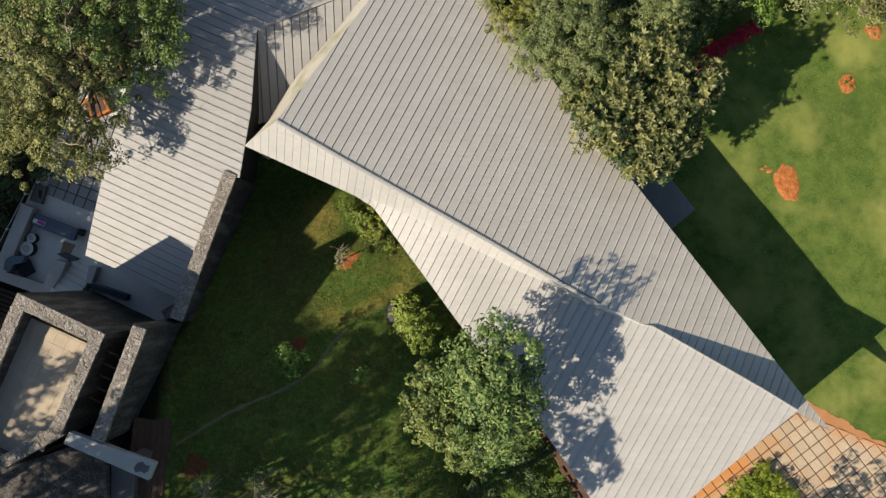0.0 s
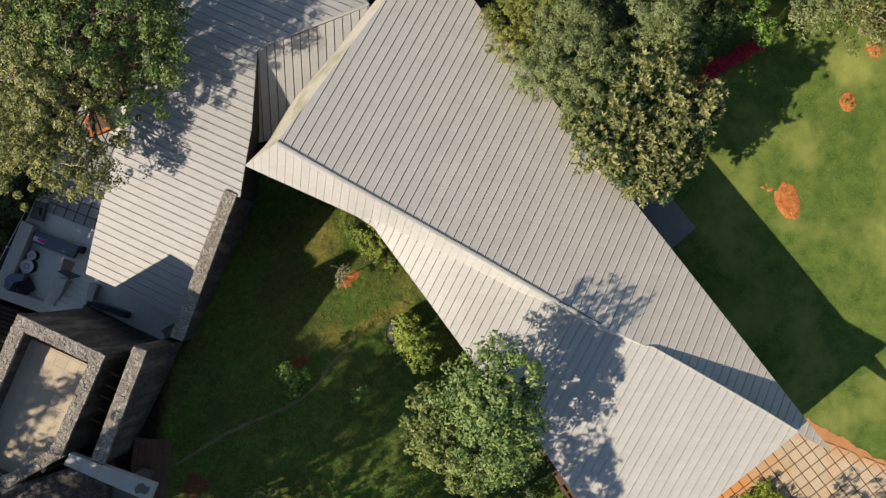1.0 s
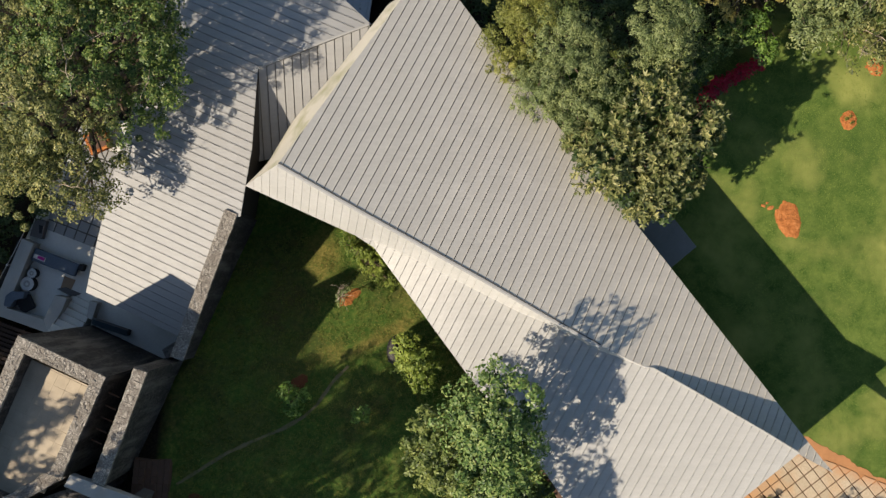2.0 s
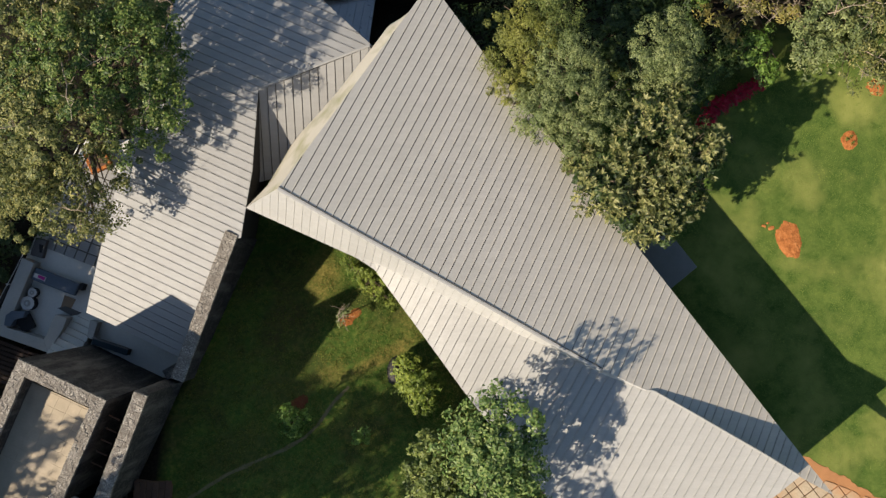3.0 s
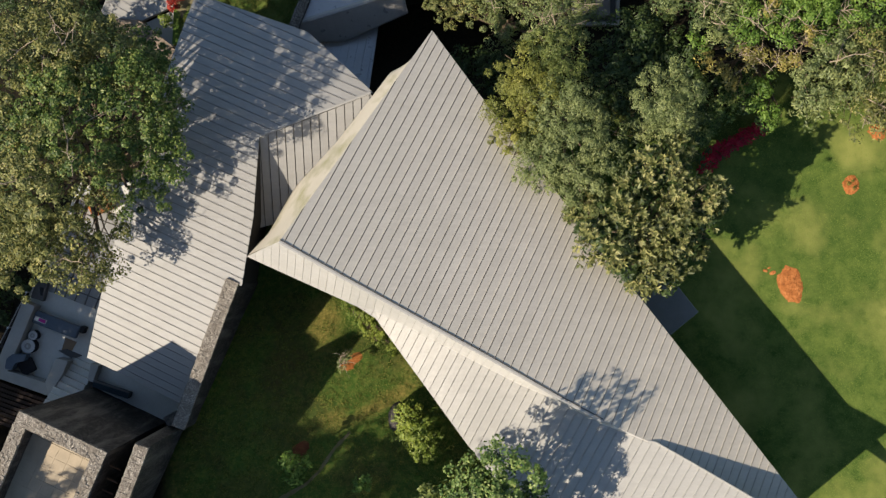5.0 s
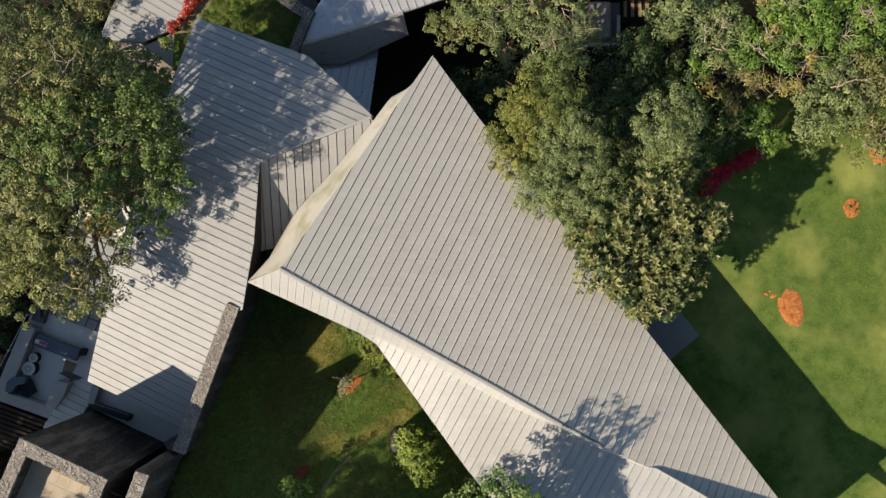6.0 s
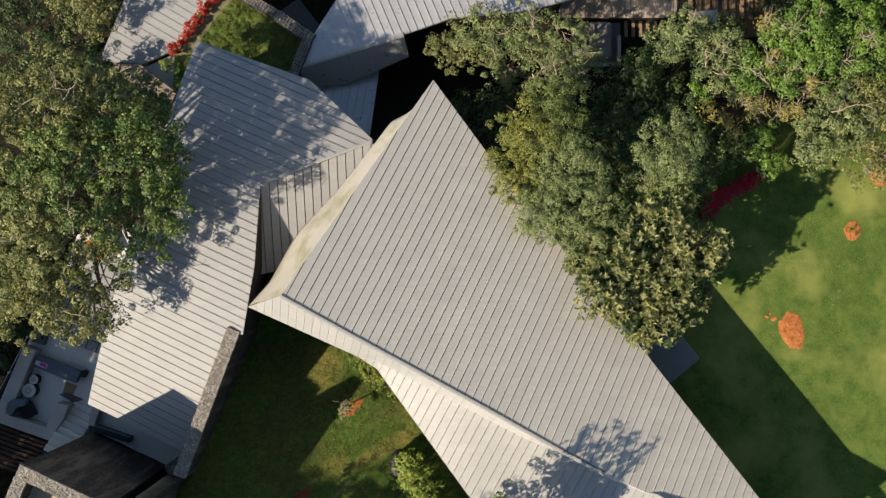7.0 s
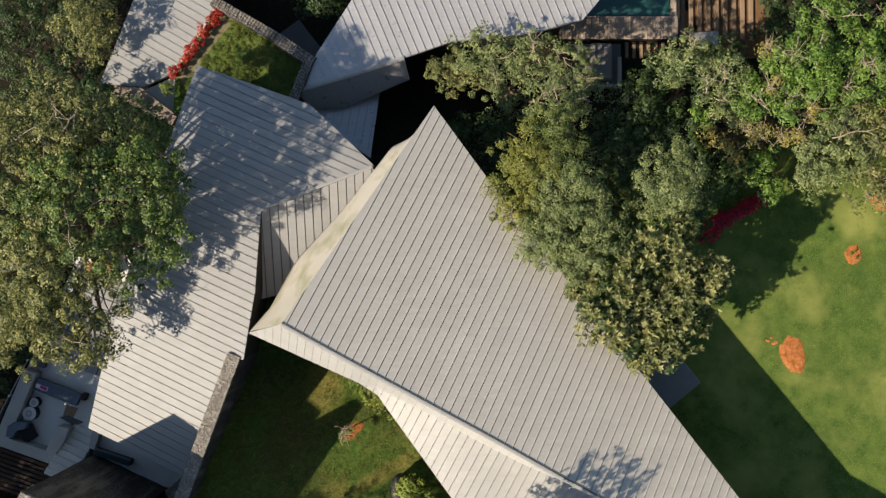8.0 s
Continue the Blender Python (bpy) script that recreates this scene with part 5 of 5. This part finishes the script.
tree("tree", (7.9, 10.9), [(L_GREY, [(8.05, 10.75, 5.9, 1.3, 1.3), (8.5, 10.0, 5.4, 0.85, 0.8), (7.6, 10.1, 5.4, 0.8, 0.8)])], "rounded grey-green tree with fine leaves", size=0.10, clump=0.24, per=1.1, trunk=0.12, seed=15, slim=0.36)
BROAD = [(8.0, 8.2, 5.7, 1.1, 1.1), (7.2, 7.1, 5.7, 0.9, 0.9), (6.1, 5.9, 5.5, 1.2, 1.0), (8.6, 5.9, 5.4, 1.1, 1.0), (8.1, 4.5, 4.9, 0.95, 0.9), (9.7, 7.0, 5.8, 0.8, 0.8), (9.5, 5.6, 4.7, 0.6, 0.6), (5.2, 6.5, 4.6, 0.7, 0.6), (6.9, 4.7, 5.2, 0.8, 0.8), (8.8, 7.2, 5.8, 0.7, 0.7), (7.4, 5.6, 5.6, 0.8, 0.8)]
broad_tree = tree("tree", (8.0, 6.6), [(L_LARGE, BROAD)],
    "broad tree with large pale rosette leaves beside the lawn", size=0.235, clump=0.36, per=0.48, trunk=0.2, seed=16, slim=0.34, inner=0.06, rosette=9)
# A darker inner layer paints the shade in the gaps of the crown.
put("inner_leaves", leaves("inner_leaves", [(x, y, z - 0.55, r * 0.86, h * 0.7) for x, y, z, r, h in BROAD], 0.17, 1.7, 0.34, np.random.default_rng(116), 0.55), L_DARK, broad_tree, "inner leaves in a darker green that paints the crown's shade")
FRESH = [(13.75, 15.18, 4.6, 1.3, 1.17), (14.65, 16.85, 4.0, 1.2, 1.08), (13.27, 14.01, 4.4, 1.0, 0.9), (11.63, 14.05, 4.2, 0.85, 0.77), (9.92, 13.32, 3.2, 0.45, 0.41), (12.39, 11.43, 2.6, 0.85, 0.7), (12.92, 10.43, 2.4, 0.55, 0.5), (16.31, 14.61, 4.2, 1.1, 0.99), (15.54, 15.94, 4.2, 1.0, 0.9), (12.81, 15.21, 4.6, 1.0, 0.9), (14.66, 14.2, 4.2, 0.8, 0.72), (16.79, 16.57, 3.8, 1.2, 1.08)]
SILVER = [(9.4, 15.58, 3.8, 0.85, 0.72), (10.12, 14.23, 4.0, 0.75, 0.64), (10.77, 14.96, 4.2, 0.8, 0.68), (15.13, 13.39, 3.8, 0.85, 0.72), (16.15, 12.45, 3.4, 0.85, 0.72), (14.67, 11.7, 3.2, 0.8, 0.68), (8.6, 15.26, 3.2, 0.7, 0.59), (10.87, 13.5, 3.8, 0.6, 0.51)]
SEARED = [(10.27, 12.63, 3.4, 0.30, 0.22), (11.06, 12.07, 3.3, 0.30, 0.22), (11.1, 13.1, 4.0, 0.30, 0.22), (11.77, 12.57, 3.9, 0.30, 0.22), (12.17, 14.35, 5.2, 0.30, 0.22), (12.85, 12.44, 4.0, 0.30, 0.22), (12.07, 15.6, 5.2, 0.30, 0.22), (13.74, 13.44, 4.6, 0.30, 0.22), (10.64, 12.34, 3.4, 0.30, 0.22), (11.42, 12.86, 4.0, 0.30, 0.22), (12.11, 12.77, 4.0, 0.30, 0.22), (13.42, 12.6, 4.0, 0.30, 0.22), (11.35, 11.7, 3.2, 0.30, 0.22)]
fresh_tree = tree("tree", (13.2, 14.4), [(L_FRESH, FRESH), (L_GREY, SILVER), (L_DRY, SEARED)],
    "tall bright green tree with pale bare branches and some dry leaves", size=0.14, clump=0.30, per=0.80, trunk=0.24, seed=17, bare=40, inner=0.15)
# The same darker layer, so this crown's gaps look shaded.
put("inner_leaves", leaves("inner_leaves", [(x, y, z - 0.5, r * 0.85, h * 0.7) for x, y, z, r, h in FRESH + SILVER], 0.17, 0.6, 0.36, np.random.default_rng(117), 0.45), L_DARK, fresh_tree, "inner leaves in a darker green that paints the crown's shade")
tree("tree", (15.6, 12.2), [(L_GREY, [(14.9, 12.2, 3.6, 1.4, 1.2), (14.4, 11.2, 2.6, 0.8, 0.8)]), (L_OLIVE, [(16.5, 11.0, 2.7, 1.2, 1.0), (17.6, 12.4, 3.2, 1.4, 1.2), (16.4, 12.8, 3.6, 1.2, 1.0), (17.9, 10.9, 2.2, 0.9, 0.8)])], "grey-olive shrubby tree at the lawn's edge", size=0.15, clump=0.30, per=0.8, trunk=0.15, seed=18, bare=8)
tree("tree", (2.6, 15.2), [
    (L_GREY, [(1.6, 16.0, 0.9, 1.3, 1.1), (3.5, 15.9, 1.3, 1.3, 1.1), (4.9, 15.2, 2.2, 1.3, 1.2), (2.6, 14.6, 0.4, 1.0, 0.9), (4.4, 13.8, 2.6, 1.2, 1.2)]),
    (L_OLIVE, [(-0.2, 15.5, 0.3, 0.85, 0.8), (0.7, 15.9, 0.6, 0.9, 0.8)])], "loose grey-green tree between two roofs", size=0.12, clump=0.28, per=0.75, trunk=0.18, seed=19, bare=10)
round_tree = tree("tree", (1.2, -4.5), [(L_MID, [(2.0, -2.75, 8.3, 1.35, 1.3), (0.85, -3.3, 8.4, 1.0, 1.0), (1.5, -3.8, 8.8, 1.05, 0.9), (2.6, -4.1, 8.0, 0.9, 0.9), (1.8, -4.9, 8.0, 1.25, 1.2), (2.4, -5.3, 7.6, 0.8, 0.8), (1.2, -5.6, 7.2, 0.9, 0.9)]),
    # The left lobes' olive is lightened for the sun on that side.
    (L_SUNNY, [(-0.35, -3.85, 7.6, 0.95, 0.95), (0.1, -4.9, 7.4, 1.05, 1.0), (-0.7, -5.0, 6.9, 0.65, 0.65), (1.0, -6.0, 6.8, 0.85, 0.8), (0.4, -5.8, 6.8, 0.7, 0.7)])],
    "rounded dense green tree beside the roof", size=0.145, clump=0.32, per=0.9, trunk=0.18, seed=20, slim=0.55, inner=0.2)
# Darker leaves inside, for the shaded gaps between the clumps.
put("inner_leaves", leaves("inner_leaves", [(2.0, -2.8, 8.1, 1.15, 1.0), (1.3, -3.7, 8.3, 1.1, 1.0), (0.0, -4.0, 7.4, 0.85, 0.8), (1.8, -4.9, 7.7, 1.1, 1.0), (0.4, -5.1, 7.1, 0.95, 0.8), (2.5, -4.4, 7.7, 0.8, 0.8)], 0.14, 0.3, 0.32, np.random.default_rng(120), 0.5), L_DARK, round_tree, "inner leaves in a darker green that paints the crown's shade")
shrub("shrub", [(-1.4, -1.15, 2.7, 0.5, 0.6), (-1.1, -1.85, 2.8, 0.72, 0.7), (-0.75, -2.5, 2.5, 0.5, 0.5), (-1.6, -1.95, 2.3, 0.5, 0.5)], L_YELLOW, "yellow-green shrub beside a dark boulder", size=0.13, clump=0.22, seed=31)
tree("sapling", (-4.2, 0.72), [(L_GREY, [(-4.02, 1.02, 1.9, 0.22, 0.22), (-4.15, 0.80, 1.5, 0.20, 0.2), (-4.3, 0.55, 1.0, 0.14, 0.14)])], "thin young sapling with pale twigs in red soil", "sapling", size=0.13, clump=0.14, per=0.7, trunk=0.035, seed=32, bare=2)
shrub("shrub", [(-6.09, -3.46, 2.3, 0.55, 0.5), (-5.7, -3.2, 2.2, 0.35, 0.4), (-6.15, -2.78, 3.0, 0.2, 0.25)], L_FRESH, "small blue-green plant in the shade", "plant", 0.16, 0.2, 0.8, 33)
shrub("shrub", [(-3.28, -3.85, 2.7, 0.30, 0.35), (-3.1, -3.7, 2.75, 0.2, 0.25), (-3.42, -3.98, 2.7, 0.2, 0.25)], L_FRESH, "small round green plant in the shade", "plant", 0.12, 0.16, 1.0, 34)
shrub("shrub", [(-3.95, 2.75, -0.62, 0.30, 0.22), (-3.6, 2.5, -0.55, 0.38, 0.26), (-3.2, 2.55, -0.5, 0.40, 0.28), (-2.9, 2.15, -0.42, 0.42, 0.28), (-3.3, 2.0, -0.5, 0.35, 0.22), (-2.5, 1.75, -0.3, 0.38, 0.26), (-2.85, 1.6, -0.4, 0.32, 0.2), (-2.2, 1.3, -0.2, 0.32, 0.22), (-4.2, 3.1, -0.5, 0.28, 0.2)], L_YELLOW, "low sunlit yellow-green groundcover below the eaves", "shrub", 0.08, 0.14, 0.6, 35)
shrub("flower_bed", [(10.75, 8.75, 0.65, 0.30, 0.25), (11.0, 9.1, 0.7, 0.38, 0.3), (11.3, 9.45, 0.75, 0.36, 0.3), (11.65, 9.65, 0.7, 0.28, 0.25), (12.0, 9.82, 0.75, 0.33, 0.28), (12.4, 10.05, 0.75, 0.35, 0.3), (12.75, 10.25, 0.7, 0.26, 0.25), (13.1, 10.45, 0.7, 0.28, 0.25)], L_RED, "bed of deep crimson flowers at the lawn's edge", "flowers", 0.085, 0.13, 0.9, 36, 0.7)
shrub("flower_bed", [(-9.75 - 0.228 * i + 0.10 * math.sin(i * 2.3), 18.5 - 0.335 * i, -0.5, 0.24 + 0.05 * math.sin(i * 1.7), 0.22) for i in range(9)], L_SCARLET, "row of scarlet flowers along the raised lawn", "flowers", 0.08, 0.15, 1.1, 37, 0.7)
tagged(part("soil_strip", prism(ragged([(-11.66, 15.85), (-11.35, 15.3), (-9.1, 18.25), (-9.70, 18.90)]), -0.9, -0.735), M_TRACK), "strip of bare brown soil below the flowers", "soil", kind="structure")
shrub("shrub", [(-11.93, 15.2, -0.35, 0.30, 0.32)], L_YELLOW, "bright yellow-green plant at the end of the flowers", "plant", 0.1, 0.16, 1.0, 38)
# Dark shrubs, some put in to fill gaps where deep shade lies.
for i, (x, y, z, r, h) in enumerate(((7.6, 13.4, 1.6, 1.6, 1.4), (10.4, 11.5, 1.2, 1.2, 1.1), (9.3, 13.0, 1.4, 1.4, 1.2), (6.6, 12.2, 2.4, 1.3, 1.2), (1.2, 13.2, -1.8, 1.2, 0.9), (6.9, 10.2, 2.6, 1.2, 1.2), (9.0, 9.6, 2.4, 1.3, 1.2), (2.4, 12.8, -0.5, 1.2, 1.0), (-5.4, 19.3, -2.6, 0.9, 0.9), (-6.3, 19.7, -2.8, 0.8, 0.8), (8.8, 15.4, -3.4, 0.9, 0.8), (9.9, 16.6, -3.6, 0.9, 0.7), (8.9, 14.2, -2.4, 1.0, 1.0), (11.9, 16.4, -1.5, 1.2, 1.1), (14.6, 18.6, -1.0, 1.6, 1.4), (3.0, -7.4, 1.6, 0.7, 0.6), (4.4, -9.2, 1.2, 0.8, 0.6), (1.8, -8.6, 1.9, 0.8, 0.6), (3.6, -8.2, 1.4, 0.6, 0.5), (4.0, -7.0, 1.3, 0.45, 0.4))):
    shrub("shrub", [(x, y, z, r, h)], L_DARK, "dark shrub that fills the shade under the trees", "shrub", 0.15, 0.32, 0.8, 40 + i, group="understory")
for i, (x, y, z, r) in enumerate(((10.4, 10.4, 1.2, 0.7), (11.1, 11.2, 1.4, 0.8), (11.9, 11.7, 1.5, 0.7), (9.9, 9.6, 1.0, 0.6))):
    shrub("shrub", [(x, y, z, r, r * 0.8)], L_MID, "leafy green shrub behind the red flowers", "shrub", 0.13, 0.28, 0.9, 100 + i, group="understory")
shrub("hedge", [(13.15, -8.05, 0.85, 0.42, 0.35), (12.6, -8.5, 0.9, 0.5, 0.4), (13.6, -8.55, 0.9, 0.5, 0.4), (12.0, -8.95, 0.9, 0.5, 0.4), (13.1, -8.95, 1.0, 0.55, 0.4), (14.05, -9.1, 0.9, 0.5, 0.4), (11.5, -9.5, 0.9, 0.5, 0.4), (12.4, -9.5, 1.0, 0.6, 0.4), (13.4, -9.6, 1.0, 0.6, 0.4), (14.4, -9.7, 0.9, 0.5, 0.4)], L_HEDGE, "clipped bright yellow-green hedge beside the paving", "hedge", 0.075, 0.17, 1.25, 50)
boulder = bmesh.new()
bmesh.ops.create_icosphere(boulder, subdivisions=3, radius=1.0)
for v in boulder.verts:
    k = 1 + 0.22 * noise.noise(v.co * 1.4)
    v.co = Vector((-1.95 + v.co.x * 0.36 * k, -1.45 + v.co.y * 0.56 * k, 1.35 + v.co.z * 0.9 * k))
tagged(part("boulder", boulder, M_STONE_D, None, "", True), "dark rounded boulder beside a shrub", "boulder")
tree("tree", (-6.6, -8.6), [(L_GREY, [(-6.6, -8.2, 4.7, 0.9, 0.7), (-8.9, -8.1, 4.4, 0.5, 0.5), (-4.4, -8.7, 4.4, 0.7, 0.6), (-2.2, -8.6, 4.4, 0.8, 0.7)])], "thin twiggy grey-green tree at the garden's end", size=0.1, clump=0.3, per=0.35, trunk=0.1, seed=51, bare=10)
# the wood that shades the garden from the low sun; u runs with the light, v across it
WOOD = ((-17.5, -3.0, 10.0, 2.3), (-21.5, -1.6, 13.0, 2.1), (-18.5, -6.6, 10.0, 2.2), (-24.0, -4.6, 13.0, 2.4), (-16.5, -9.6, 8.0, 1.9), (-26.0, 3.4, 13.6, 1.3),
        (-27.0, -0.6, 15.5, 2.0), (4.4, -16.3, 5.5, 1.8), (-14.2, -5.2, 10.5, 2.0), (-12.6, -8.6, 9.5, 2.0), (-10.4, -11.2, 8.0, 2.0), (-19.5, -0.9, 11.0, 1.4), (-24.5, 1.4, 12.0, 1.1), (-5.36, -8.2, 10.3, 1.75),
        (-17.3, -1.9, 13.5, 1.7), (-18.5, -1.5, 12.5, 1.8), (-13.5, -3.6, 14.0, 1.9), (-15.5, -3.2, 13.5, 1.8), (-20.0, -0.3, 12.5, 1.0), (-25.8, 6.6, 5.0, 2.2), (-24.5, 8.4, 4.6, 1.8), (-21.5, 0.7, 13.6, 1.1), (-23.5, 3.3, 13.2, 0.8))
for i, (u, v, z, r) in enumerate(WOOD):
    x, y = ca * u - sa * v, sa * u + ca * v
    tree("tree", (x, y), [(L_DEEP, [(x, y, z, r, r), (x + r * 0.7, y + 0.4, z - 1.5, r * 0.75, r * 0.8), (x - r * 0.7, y - 0.5, z - 1.2, r * 0.75, r * 0.8)])], "dark green tree of the wood south of the house", size=0.26, clump=0.42, per=0.75 if v > -2.4 or u > -6 else 0.26, trunk=0.2, seed=60 + i, group="south wood")
for i in range(7):
    v = 5.4 + 1.1 * i
    x, y = ca * -19.6 - sa * v, sa * -19.6 + ca * v
    shrub("shrub", [(x, y, 1.0, 1.1, 1.5), (x - 0.7, y + 0.2, 3.2, 1.2, 2.3)], L_DARK, "tall dark shrub west of the terrace", "shrub", 0.2, 0.4, 1.9, 70 + i, group="west hedge")
# More dark shrubs, filling the deep shade round the large tree.
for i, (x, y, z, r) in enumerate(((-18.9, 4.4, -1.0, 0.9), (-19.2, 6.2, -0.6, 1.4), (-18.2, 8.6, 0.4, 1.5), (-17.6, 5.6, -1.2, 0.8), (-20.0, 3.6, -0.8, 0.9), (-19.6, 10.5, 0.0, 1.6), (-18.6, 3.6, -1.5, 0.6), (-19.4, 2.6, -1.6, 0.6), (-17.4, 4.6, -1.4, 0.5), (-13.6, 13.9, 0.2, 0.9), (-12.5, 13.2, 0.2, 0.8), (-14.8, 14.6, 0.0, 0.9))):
    shrub("shrub", [(x, y, z, r, r)], L_DARK, "dark shrub that fills the shade below the large tree", "shrub", 0.16, 0.36, 0.8, 80 + i, group="understory")


rng_bed = np.random.default_rng(210)
BED = [(-11.2 + 0.42 * i, 14.4 + 0.42 * k, -0.76, 0.26, 0.10) for i in range(14) for k in range(10) if 14.45 + 0.06 * i < 14.4 + 0.42 * k < min(18.6 - (i * 0.42 - 1.5) * 0.55, 15.5 + i * 0.55)]
tagged(put("tufted_grass", leaves("tufted_grass", BED, 0.085, 0.9, 0.13, rng_bed, 0.22), L_MEADOW), "rough streaky grass on the raised lawn", "grass", kind="stuff")

# unseen woodland belt east and north-east, added to keep low skylight off the lawn
rng_belt = np.random.default_rng(300)
BELT = [(26.5 + 1.5 * math.sin(i * 2.1), -16 + 3.4 * i, 7.0 + 1.5 * math.sin(i * 1.3), 3.4, 8.5) for i in range(13)] + [(24.0 - 3.6 * i, 30.5 + math.sin(i * 1.9), 2.0 + 1.2 * math.sin(i * 2.7), 3.0, 6.5) for i in range(6)]
tagged(put("woodland", leaves("woodland", BELT, 0.55, 1.6, 1.0, rng_belt, 0.6), L_DEEP), "unseen dense belt of woodland, added to block the low sky", "woodland", kind="stuff")


# ---------------------------------------------------------------- grass
def grass(count, seed):
    """Short blades over the open lawn, joined: nobody could count them."""
    rng = np.random.default_rng(seed)
    x, y = rng.uniform(-10.5, 19.5, count), rng.uniform(-9.8, 12.5, count)
    under = (y < 13.6 - 1.35 * (x + 0.5)) & (y > -8.6 + 0.0 * x) & (x * 0.80 + y * 0.60 < 7.6) & (x * 0.72 + y * 0.69 > 0.3)
    keep = ~under & (x > 1.5) & (x > np.array([wall_line(q) for q in y]) + 0.3) & ~((x > 8.5) & (y < -5.6))
    x, y = x[keep], y[keep]
    z = np.array([height(a, b) for a, b in zip(x, y)]) + 0.006
    a = rng.uniform(0, 2 * np.pi, len(x))
    l, w = rng.uniform(0.03, 0.065, len(x)), rng.uniform(0.004, 0.010, len(x))
    lean = rng.uniform(0.8, 1.3, len(x))
    dx, dy = np.cos(a), np.sin(a)
    v = np.stack((np.stack((x - dy * w, y + dx * w, z), 1), np.stack((x + dy * w, y - dx * w, z), 1), np.stack((x + dx * l * lean, y + dy * l * lean, z + 0.008 + l * 0.12), 1)), 1).reshape(-1, 3)
    f = np.arange(len(x) * 3).reshape(-1, 3)
    return mesh_from("grass", v.tolist(), f.tolist())


rng_soil = np.random.default_rng(77)
tagged(put("grass_tuft", leaves("grass_tuft", [(16.80, 8.12, 0.52, 0.10, 0.05), (17.02, 7.98, 0.52, 0.09, 0.05), (16.95, 8.24, 0.52, 0.08, 0.05)], 0.09, 0.5, 0.10, rng_soil, 0.18), L_GRASS), "thin grass growing through bare orange soil", "grass", kind="stuff")
tagged(put("grass", grass(170000, 5), L_GRASS), "short uneven grass blades on the lawn", "grass", kind="stuff")


def meadow(count, seed):
    """Longer, thinner tufts on the rough inner garden."""
    rng = np.random.default_rng(seed)
    n = count // 14
    cx, cy = rng.uniform(-10.5, 1.5, n), rng.uniform(-9.5, 4.6, n)
    keep = (cx > np.array([wall_line(q) for q in cy]) + 0.5) & (cx * 0.80 + cy * 0.60 < 0.6)
    cx, cy = np.repeat(cx[keep], 14), np.repeat(cy[keep], 14)
    x, y = cx + rng.normal(size=len(cx)) * 0.07, cy + rng.normal(size=len(cx)) * 0.07
    z = np.array([height(a, b) for a, b in zip(x, y)])
    a = rng.uniform(0, 2 * np.pi, len(x))
    l, w = rng.uniform(0.05, 0.13, len(x)), rng.uniform(0.005, 0.011, len(x))
    dx, dy = np.cos(a), np.sin(a)
    v = np.stack((np.stack((x - dy * w, y + dx * w, z), 1), np.stack((x + dy * w, y - dx * w, z), 1), np.stack((x + dx * l * 0.8, y + dy * l * 0.8, z + l * 0.7), 1)), 1).reshape(-1, 3)
    return mesh_from("meadow", v.tolist(), np.arange(len(x) * 3).reshape(-1, 3).tolist())


tagged(put("meadow", meadow(90000, 9), L_MEADOW), "rough tufts of green and straw-coloured grass", "grass", kind="stuff")
